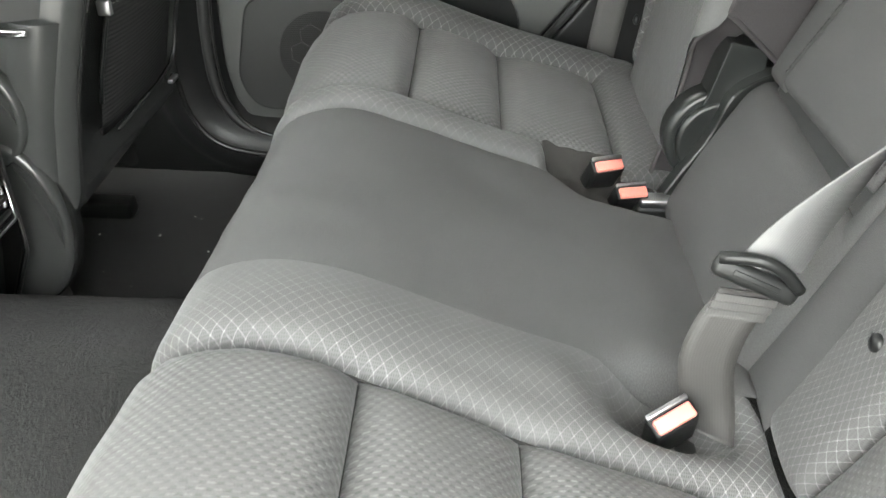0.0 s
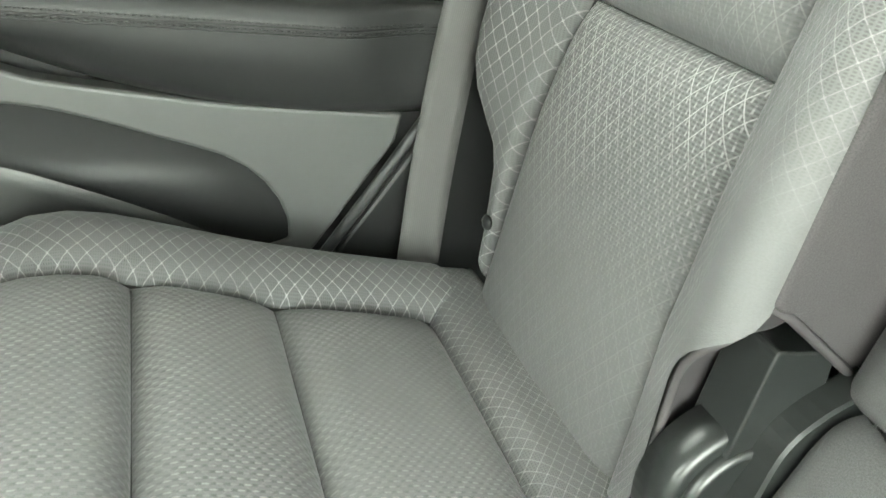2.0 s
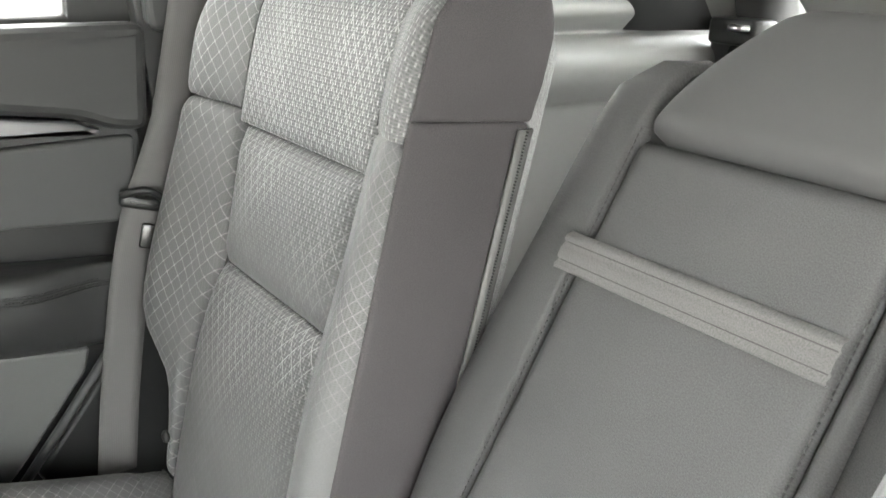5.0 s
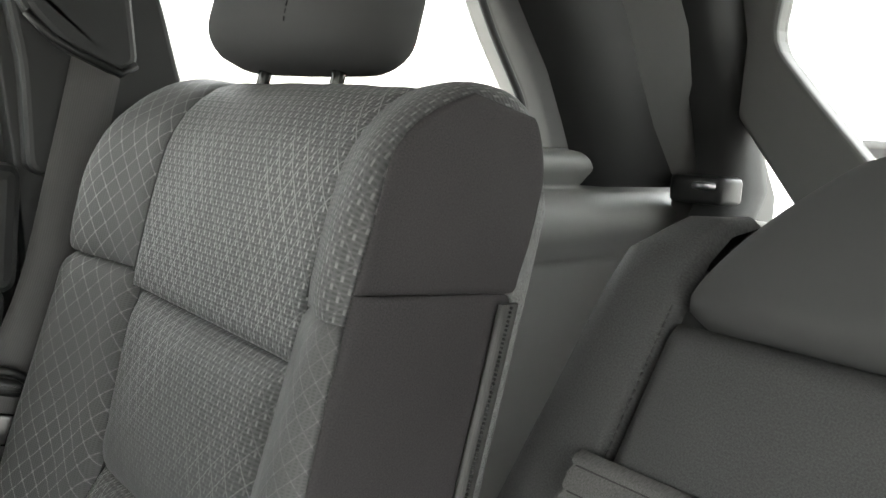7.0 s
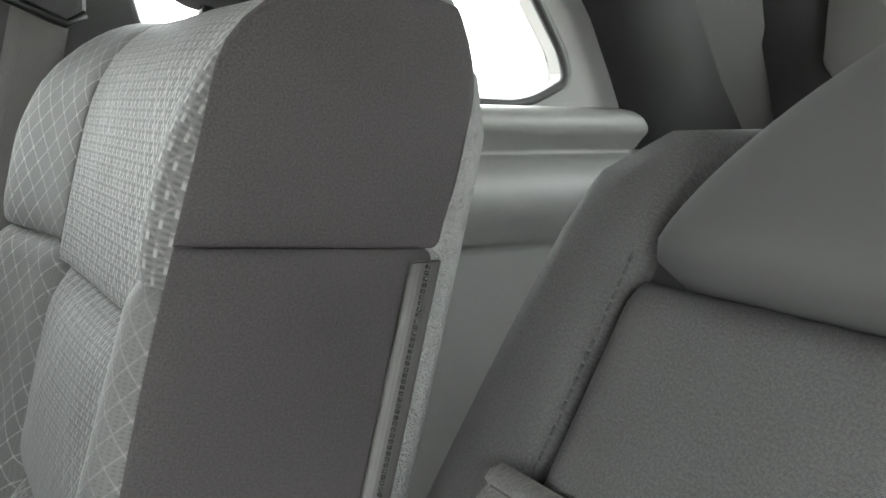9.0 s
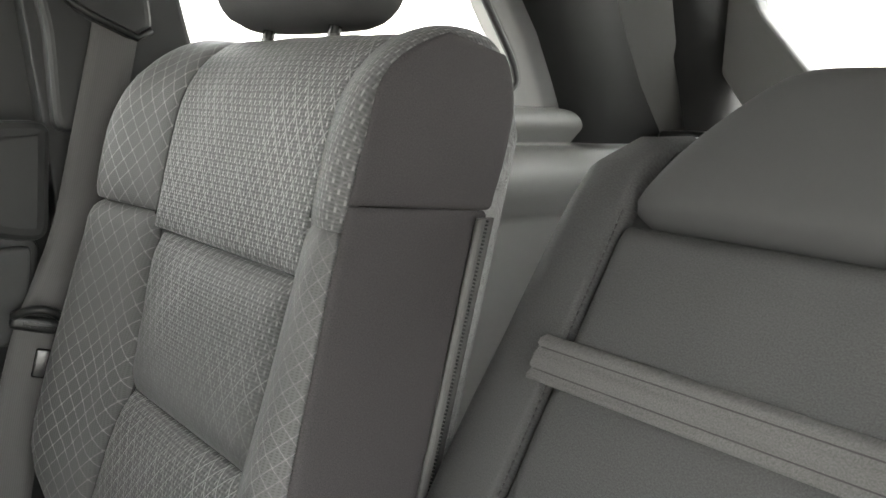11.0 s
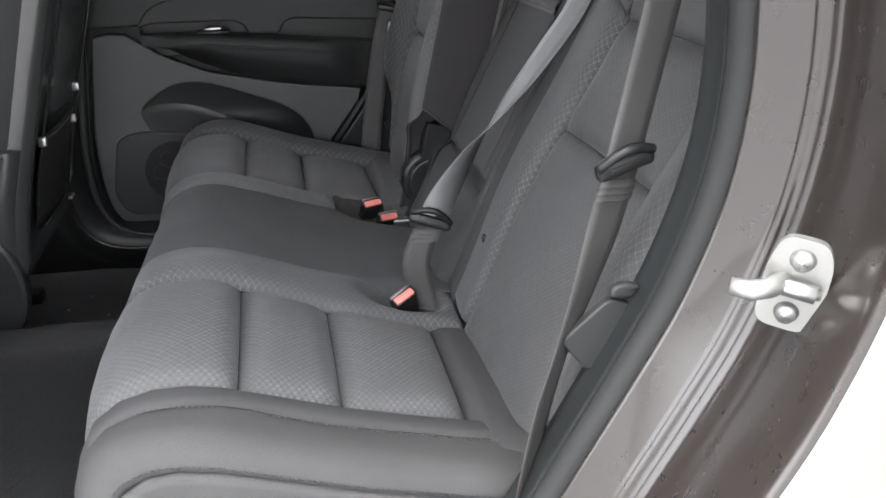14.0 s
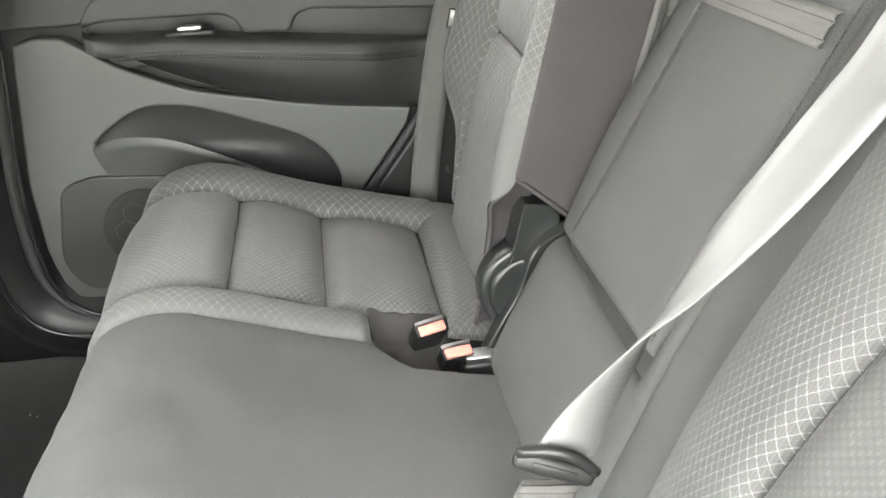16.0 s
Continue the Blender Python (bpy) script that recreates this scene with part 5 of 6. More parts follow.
wr = slab("window_3", h_out, 0.004, lambda a, b, c: at_hatch(a, b, c + 0.03), GLASS_DARK, None, bevel=0)
tagged(wr, "rear window pane in the hatch", "window", kind="structure")
wr.visible_shadow = False
hseal = loft("hatch_seal", [[(x1 + 0.095, 1.352, z), (x1 + 0.125, 1.312, z), (x1 + 0.165, 1.294, z), (x1 + 0.205, 1.286, z), (x1 + 0.25, 1.30, z)] for x1, z in ((1.60, 0.80), (1.64, 0.87), (1.60, 0.98), (1.565, 1.06), (1.52, 1.15), (1.43, 1.28), (1.32, 1.42))], DARK_TRIM, close=False)
tagged(hseal, "black rubber gap between rear pillar and hatch", "seal", kind="structure")
wiper = thing("rear_wiper", "black wiper resting low on the rear window", "wiper")
tube("arm", [(1.78, 0.66, 0.935), (1.80, 0.80, 0.945), (1.80, 0.92, 0.938)], 0.006, BLACK_PLASTIC, wiper)
tube("blade", [(1.80, 0.62, 0.945), (1.80, 1.02, 0.936)], 0.005, BLACK_PLASTIC, wiper)

# roof, near side shell, cargo floor, front end
roof = loft("ceiling", [[(x, -0.22, z - 0.14), (x, -0.02, z - 0.05), (x, 0.30, z), (x, 1.04, z), (x, 1.36, z - 0.05), (x, 1.56, z - 0.14)] for x, z in ((-1.5, 1.36), (-0.6, 1.44), (0.4, 1.45), (1.1, 1.42), (1.42, 1.38), (1.74, 1.34))], HEADLINER, close=False)
tagged(roof, "pale grey cloth headlining", "ceiling", kind="structure")
roof_skin = loft("roof", [[(x, -0.24, z - 0.10), (x, 0.0, z), (x, 1.34, z), (x, 1.58, z - 0.10)] for x, z in ((-1.6, 1.39), (-0.6, 1.50), (0.4, 1.51), (1.1, 1.48), (1.5, 1.43), (1.84, 1.37))], PAINT, close=False)
tagged(roof_skin, "brown-grey painted steel roof", "roof", kind="structure")
# Out of view; added to cut high sky light through the open door.
rail = box("pillar_roof_rail", (-1.5, -0.22, 1.16), (0.60, -0.09, 1.34), PILLAR_GREY, None, 0.03)
tagged(rail, "unseen grey roof rail above the open door, cuts sky light", "trim", kind="structure")
cargo = box("floor_cargo", (0.80, -0.12, 0.06), (1.86, 1.46, 0.10), CARPET, None, 0.01)
tagged(cargo, "black carpeted cargo floor", "floor", kind="structure")
dash = box("wall_front", (-1.62, -0.15, 0.0), (-1.52, 1.50, 0.80), SOFT_BLACK, None, 0.02)
tagged(dash, "dark dashboard bulkhead", "dashboard", kind="structure")
front_far = box("wall_front_far", (-1.5, 1.46, 0.0), (-0.42, 1.54, 0.90), SOFT_BLACK, None, 0.02)
tagged(front_far, "dark front door trim", "car door", kind="structure")
# near side: quarter wall with its window, front door and centre pillar, added to keep light out
q_near = [(0.90, 0.95), (1.22, 0.95), (1.33, 0.98), (1.24, 1.12), (1.15, 1.26), (0.98, 1.28), (0.84, 1.28), (0.87, 1.10)]
n_frame = [(0.50, 0.10), (1.80, 0.10), (1.84, 0.90), (1.62, 1.14), (1.45, 1.34), (1.00, 1.40), (0.66, 1.40), (0.715, 0.80)]
near_quarter = slab("wall_near", n_frame, 0.05, lambda a, b, c: (a, -0.120 - c, b), PILLAR_GREY, bevel=0.008, hole=q_near)
tagged(near_quarter, "pale grey side trim behind the open door", "trim", kind="structure")
wn = slab("window_4", q_near, 0.004, lambda a, b, c: (a, -0.155 - c, b), GLASS_DARK, None, bevel=0)
tagged(wn, "fixed quarter window pane on the near side", "window", kind="structure")
wn.visible_shadow = False
near_skin = slab("wall_near_outer", [(0.60, 0.10)] + n_frame[1:6] + [(0.79, 1.40), (0.80, 0.80)], 0.02, lambda a, b, c: (a, -0.285 - c, b), PAINT, bevel=0.004, hole=q_near)
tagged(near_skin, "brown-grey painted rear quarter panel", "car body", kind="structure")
f_frame = [(-1.50, 0.0), (-0.52, 0.0), (-0.50, 0.45), (-0.50, 0.90), (-0.54, 1.39), (-1.10, 1.36), (-1.50, 1.20), (-1.50, 0.6)]
f_hole = [(-1.40, 0.90), (-0.70, 0.90), (-0.66, 0.92), (-0.65, 1.0), (-0.68, 1.28), (-1.05, 1.26), (-1.35, 1.05), (-1.42, 0.92)]
near_front_wall = slab("wall_front_near", f_frame, 0.06, lambda a, b, c: (a, -0.10 - c, b), SOFT_BLACK, bevel=0.008, hole=f_hole)
tagged(near_front_wall, "dark unseen front door trim on the near side, blocks light", "car door", kind="structure")


# ---- near door opening: jamb, seal, striker ----
JAMB = Profile([(0.60, 1.30), (0.642, 1.10), (0.660, 0.90), (0.667, 0.79), (0.656, 0.69), (0.623, 0.588), (0.581, 0.504), (0.525, 0.402), (0.47, 0.30), (0.40, 0.185), (0.30, 0.105), (0.10, 0.06), (-0.4, 0.05)])


def jamb_strip(name, section, label, material, category="car body", n=70, s0=0.0, s1=1.0):
    """A strip swept along the door opening; section: (outward from the opening, y) points."""
    rings = []
    for s in np.linspace(s0 * JAMB.length, s1 * JAMB.length, n):
        p = JAMB.at(s)
        d = JAMB.at(min(JAMB.length, s + 0.004)) - JAMB.at(max(0, s - 0.004))
        d = d / np.linalg.norm(d)
        out = np.array((-d[1], d[0]))
        rings.append([(p[0] + out[0] * a, y, p[1] + out[1] * a) for a, y in section])
    ob = loft(name, rings, material, close=False, caps=False)
    return tagged(ob, label, category, kind="structure")


jamb_strip("trim_door_opening", [(0.075, -0.06), (0.03, -0.056), (0.012, -0.054), (0.003, -0.060), (0.0, -0.075), (0.001, -0.098), (-0.004, -0.106), (-0.003, -0.114), (0.006, -0.118)], "dark rubbery trim round the door opening", TRIM_TEAL, "trim")
jamb_strip("door_seal_near", [(0.006, -0.112), (-0.002, -0.116), (-0.009, -0.121), (-0.011, -0.130), (-0.008, -0.139), (-0.001, -0.145), (0.010, -0.147)], "rounded grey rubber seal along the door opening", SEAL_RUBBER, "seal")
jamb_strip("door_jamb", [(0.012, -0.140), (0.008, -0.148), (0.002, -0.150), (0.0, -0.153), (0.004, -0.156), (0.010, -0.160), (0.032, -0.178), (0.036, -0.182), (0.036, -0.186), (0.040, -0.188), (0.044, -0.190), (0.044, -0.195), (0.048, -0.199), (0.050, -0.206), (0.047, -0.222), (0.039, -0.250), (0.030, -0.282), (0.020, -0.318), (0.014, -0.340), (0.012, -0.350), (0.015, -0.356), (0.020, -0.358)], "glossy brown-grey painted door jamb", PAINT, "car body", 90)

jamb_strip("quarter_panel", [(0.018, -0.3575), (0.021, -0.363), (0.028, -0.366), (0.06, -0.371), (0.075, -0.368), (0.09, -0.374), (0.16, -0.380), (0.30, -0.375), (0.42, -0.35)], "dusty outer panel behind the door opening, sky glare painted in", PAINT_DUSTY_GLARE, "car body", 90)

striker = thing("door_striker", "bare metal door striker bolted to the painted jamb", "door striker")
sm = Matrix.Translation((0.658, -0.268, 0.651)) @ Euler((radians(6), radians(8), radians(-38))).to_matrix().to_4x4() @ Matrix.Scale(0.84, 4)
plate = bmesh.new()
pts = rounded([(-0.026, -0.05), (0.022, -0.05), (0.03, -0.02), (0.028, 0.03), (0.018, 0.052), (-0.022, 0.052), (-0.03, 0.02), (-0.03, -0.02)], 0.014, 4)
r0 = [plate.verts.new(sm @ Vector((a, 0.004, b))) for a, b in pts]
r1 = [plate.verts.new(sm @ Vector((a, -0.004, b))) for a, b in pts]
plate.faces.new(r0)
plate.faces.new(r1[::-1])
for i in range(len(r0)):
    j = (i + 1) % len(r0)
    plate.faces.new((r0[i], r0[j], r1[j], r1[i]))
STEEL = plain("zinc_steel", (0.24, 0.24, 0.23), 0.42, 0.8)
part("plate", plate, STEEL, striker, smooth=False)
for dz in (-0.03, 0.03):
    scr = bmesh.new()
    bmesh.ops.create_cone(scr, segments=20, radius1=0.012, radius2=0.009, depth=0.008, cap_ends=True, matrix=sm @ Matrix.Translation((0, -0.008, dz)) @ Euler((radians(90), 0, 0)).to_matrix().to_4x4())
    sc = part("screw", scr, STEEL, striker)
    slot = bmesh.new()
    for q in (0, 90):
        bmesh.ops.create_cube(slot, size=1, matrix=sm @ Matrix.Translation((0, -0.0125, dz)) @ Euler((0, radians(q + 20), 0)).to_matrix().to_4x4() @ Matrix.Diagonal((0.010, 0.001, 0.002, 1)))
    part("slot", slot, SATIN, sc)
loop = [sm @ Vector(p) for p in ((-0.012, -0.004, 0.004), (-0.02, -0.025, 0.004), (-0.035, -0.04, 0.004), (-0.055, -0.042, 0.004))]
tube("latch_bar", loop, [0.0075, 0.0085, 0.0085, 0.007], STEEL, striker)
rib = bmesh.new()
bmesh.ops.create_cube(rib, size=1, matrix=sm @ Matrix.Translation((0, -0.012, 0.002)) @ Matrix.Diagonal((0.05, 0.018, 0.016, 1)))
bmesh.ops.bevel(rib, geom=rib.edges[:], offset=0.004, segments=2, affect="EDGES")
part("bridge", rib, STEEL, striker)


# ---- belts and buckles ----
def belt(name, label, points, sides, width, material, group="seat belts"):
    ob = thing(name, label, "seat belt", group)
    path = spline(points, 10)
    sd = spline(sides, 10)
    ribbon("webbing", path, sd, width, material, ob)
    return ob


def tongue(parent, m, width=0.066):
    """The black-cased latch tongue that rides on a belt; in its own frame x is across, z along the belt."""
    case = box_bm((width, 0.014, 0.019), 0.0065, segments=4)
    case.transform(m)
    t = part("tongue_case", case, BLACK_PLASTIC, parent, "black plastic tongue case")
    bow = [m @ Vector((width * (0.5 - q) * 0.94, -0.004 - 0.010 * math.sin(math.pi * q), 0.006 + 0.013 * math.sin(math.pi * q))) for q in np.linspace(0, 1, 14)]
    tube("bow", bow, 0.0052, BLACK_PLASTIC, t)
    slot = box_bm((width * 0.55, 0.002, 0.005), 0.0008, (0, -0.0070, 0))
    slot.transform(m)
    part("slot", slot, BLACK_PLASTIC, t)


def frame_m(p, x, z):
    x, z = Vector(x).normalized(), Vector(z).normalized()
    y = z.cross(x).normalized()
    x = y.cross(z).normalized()
    return Matrix(((x.x, y.x, z.x, p[0]), (x.y, y.y, z.y, p[1]), (x.z, y.z, z.z, p[2]), (0, 0, 0, 1)))


# far shoulder belt, hanging from the pillar guide to the floor anchor
fb = belt("far_seat_belt", "grey seat belt hanging beside the single backrest", [(0.678, 1.425, 1.04), (0.667, 1.418, 0.99), (0.642, 1.412, 0.885), (0.617, 1.408, 0.785), (0.592, 1.406, 0.72), (0.567, 1.404, 0.66), (0.541, 1.400, 0.56), (0.514, 1.394, 0.41), (0.497, 1.388, 0.285)],
          [(1, -0.15, 0)] * 6 + [(1, -0.1, 0.1)] * 3, 0.053, WEB_GREY)
tongue(fb, frame_m((0.568, 1.398, 0.672), (1, -0.2, -0.15), (0.25, 0.03, 1)), 0.062)
keep = box_bm((0.03, 0.006, 0.034), 0.003)
keep.transform(frame_m((0.574, 1.394, 0.625), (1, -0.2, 0), (0.25, 0.03, 1)))
part("button_stop", keep, GLOSS_GREY, fb, "shiny dark stop")
guide = thing("belt_guide", "black belt guide on the far pillar", "belt guide")
slab("slot_cover", rounded([(0.572, 1.10), (0.600, 1.050), (0.632, 1.020), (0.690, 0.994), (0.712, 1.008), (0.702, 1.10)], 0.012), 0.034, lambda a, b, c: (a, 1.404 + c, b), SOFT_BLACK, guide, bevel=0.010)
tube("slot_lip", [(0.598, 1.408, 1.052), (0.620, 1.404, 1.030), (0.642, 1.402, 1.018), (0.690, 1.402, 0.998), (0.708, 1.408, 1.008)], 0.0045, BLACK_PLASTIC, guide)

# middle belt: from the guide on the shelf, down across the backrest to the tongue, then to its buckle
mb = belt("middle_seat_belt", "seat belt from the backrest top to the middle buckle, shine painted pale", [NEAR_P(0.738, 0.456, -0.075), NEAR_P(0.730, 0.457, -0.040), NEAR_P(0.708, 0.458, -0.004), NEAR_P(0.650, 0.457, 0.015), NEAR_P(0.600, 0.456, 0.025), NEAR_P(0.550, 0.455, 0.031), NEAR_P(0.500, 0.454, 0.035), NEAR_P(0.450, 0.455, 0.044), NEAR_P(0.400, 0.456, 0.054), NEAR_P(0.350, 0.457, 0.066), NEAR_P(0.300, 0.459, 0.076), NEAR_P(0.250, 0.460, 0.088), (0.520, 0.461, 0.500), (0.497, 0.458, 0.456)],
          [(0.22, -0.97, -0.10)] * 8 + [(0.16, -0.98, -0.07), (0.02, -1, 0.0), (-0.28, -0.95, 0.10), (-0.66, -0.74, 0.15), (-0.96, -0.25, 0.10), (-0.98, 0.10, 0.0)], 0.054, WEB_SHINE)
tongue(mb, frame_m((0.490, 0.457, 0.448), (0.98, -0.10, 0.0), (0.35, 0.2, 0.9)), 0.072)
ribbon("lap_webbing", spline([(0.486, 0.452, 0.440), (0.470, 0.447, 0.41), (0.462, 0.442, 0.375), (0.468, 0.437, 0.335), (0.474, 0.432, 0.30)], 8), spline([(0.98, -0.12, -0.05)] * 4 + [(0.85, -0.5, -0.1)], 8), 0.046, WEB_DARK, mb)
for k in range(3):
    q = np.array((0.484, 0.450, 0.434)) - k * np.array((0.003, 0.001, 0.0065))
    ribbon("stitched_fold", [q + np.array((0, -0.002, 0.003)), q + np.array((-0.001, -0.0035, 0)), q + np.array((-0.0015, -0.002, -0.003))], [(0.98, -0.12, -0.05)] * 3, 0.047, WEB_GREY, mb, 0.003)
tip = thing("belt_guide", "grey plastic belt guides on top of the bench backrest", "belt guide")
for y in (0.484, 0.412):
    part("cap", box_bm((0.024, 0.020, 0.008), 0.003, NEAR_P(0.708, y, -0.006), Euler((0, radians(26), 0)).to_matrix().to_4x4()), APPLIQUE, tip)

# near shoulder belt, close to the camera
nbelt = belt("near_seat_belt", "grey seat belt hanging beside the bench backrest at the open door", [(0.715, -0.118, 1.14), (0.668, -0.100, 1.02), (0.638, -0.084, 0.93), (0.622, -0.072, 0.87), (0.615, -0.066, 0.82), (0.606, -0.064, 0.77), (0.596, -0.068, 0.73), (0.585, -0.074, 0.69), (0.572, -0.072, 0.63), (0.556, -0.072, 0.57), (0.534, -0.074, 0.50), (0.514, -0.076, 0.43), (0.497, -0.08, 0.35), (0.49, -0.08, 0.29)],
             [(0.92, 0.25, -0.1)] * 9 + [(0.82, 0.50, -0.1)] + [(0.68, 0.68, -0.1)] * 4, 0.042, WEB_DARK)
tongue(nbelt, frame_m((0.587, -0.080, 0.702), (0.88, 0.05, 0.30), (-0.28, -0.05, 0.95)), 0.062)
for k in range(3):
    q = np.array((0.583, -0.076, 0.682)) - k * np.array((0.002, 0.0, 0.007))
    ribbon("stitched_fold", [q + np.array((0, -0.002, 0.003)), q + np.array((-0.001, -0.0035, 0)), q + np.array((-0.0015, -0.002, -0.003))], [(0.92, 0.25, -0.1)] * 3, 0.043, WEB_DARK, nbelt, 0.003)
# hinge cover and pale bracket beside the bench backrest's foot
nh = thing("recliner_cover", "grey plastic hinge cover at the open-door side of the bench", "hinge cover", "hinge covers")
slab("shell", rounded([(0.560, 0.538), (0.561, 0.550), (0.575, 0.554), (0.594, 0.549), (0.583, 0.536)], 0.006), 0.012, lambda a, b, c: (a + 0.02, -0.085 + c, b + 0.02), SOFT_BLACK, nh, bevel=0.004)
slab("bracket", rounded([(0.510, 0.49), (0.562, 0.535), (0.60, 0.52), (0.60, 0.46), (0.54, 0.45)], 0.01), 0.012, lambda a, b, c: (a + 0.02, -0.078 + c, b + 0.02), SOFT_BLACK, nh, "black bracket", bevel=0.003)


def buckle(label, m, deep=0.06):
    """A black buckle with a red push button, its mouth up along z."""
    ob = thing("belt_buckle", label, "seat belt buckle", "belt buckles")
    body = box_bm((0.042, 0.022, deep), 0.004, (0, 0, -deep / 2))
    body.transform(m)
    part("body", body, BLACK_PLASTIC, ob)
    btn = box_bm((0.036, 0.0135, 0.007), 0.0022, (0, -0.003, 0.001))
    btn.transform(m)
    part("release_button", btn, RED, ob, "red release button")
    rim = box_bm((0.040, 0.005, 0.005), 0.0015, (0, 0.0082, 0.001))
    rim.transform(m)
    part("mouth", rim, SATIN, ob)
    return ob


buckle("black buckle with red button, upright beside the single cushion", frame_m((0.440, 0.862, 0.343), (0.9, -0.05, 0.42), (0.12, -0.55, 0.75)))
buckle("black buckle with red button, half sunk in the seat gap", frame_m((0.470, 0.838, 0.318), (0.9, 0.0, 0.3), (0.12, -0.5, 0.8)))
buckle("black buckle with red button, sunk in the bench cushion's well", frame_m((0.434, 0.415, 0.338), (0.85, 0.45, 0.15), (-0.15, -0.45, 0.85)))


# ---- hinge covers between the backrests ----
hinge = thing("recliner_cover", "black round plastic hinge cover beside the single backrest", "hinge cover", "hinge covers")
hc = np.array((0.573, 0, 0.376))
for nm, y0, y1, r in (("disc", 0.870, 0.905, 0.065), ("inner_disc", 0.862, 0.872, 0.053)):
    rings = []
    for y, q in ((y1, r), (y0 + 0.006, r), (y0 + 0.001, r * 0.96), (y0, r * 0.88), (y0 + 0.003, r * 0.55), (y0 + 0.002, r * 0.1)):
        rings.append([(hc[0] + q * math.cos(a), y, hc[2] + q * math.sin(a)) for a in np.linspace(0, 2 * math.pi, 48, endpoint=False)])
    loft(nm, rings, HINGE, hinge)
slab("arm_cover", rounded([(0.531, 0.350), (0.549, 0.430), (0.5655, 0.503), (0.612, 0.494), (0.612, 0.38)], 0.004, 3), 0.044, lambda a, b, c: (a, 0.866 + c, b), HINGE, hinge, bevel=0.002)
brk = thing("recliner_bracket", "black plastic arm bracket at the bench backrest's foot", "hinge cover", "hinge covers")
rings = []
bp = Profile([(0.515, 0.295), (0.535, 0.335), (0.556, 0.372), (0.582, 0.425), (0.610, 0.452), (0.65, 0.47)])
for t in np.linspace(0, 1, 24):
    x, z = bp.at(t * bp.length)
    w = 0.010 + 0.010 * smooth((t - 0.45) / 0.3)
    nx, nz = -0.85, 0.5
    sec = [(-w, 0.868), (-w, 0.8465), (-w + 0.0018, 0.8440), (w - 0.0018, 0.8440), (w, 0.8465), (w, 0.868)]
    rings.append([(x - nx * q, y, z - nz * q) for q, y in sec])
loft("arm", rings, HINGE, brk, smooth=False)
box("foot", (0.475, 0.826, 0.27), (0.545, 0.862, 0.300), HINGE, brk, 0.006)
box("latch_bar", (0.480, 0.828, 0.298), (0.522, 0.852, 0.310), SATIN, brk, 0.003, "grey metal latch bar")
rings = []
for y, q in ((0.875, 0.044), (0.842, 0.044), (0.836, 0.040), (0.835, 0.030)):
    rings.append([(0.607 + q * math.cos(a), y, 0.375 + q * math.sin(a)) for a in np.linspace(0, 2 * math.pi, 36, endpoint=False)])
loft("knuckle", rings, HINGE, brk)


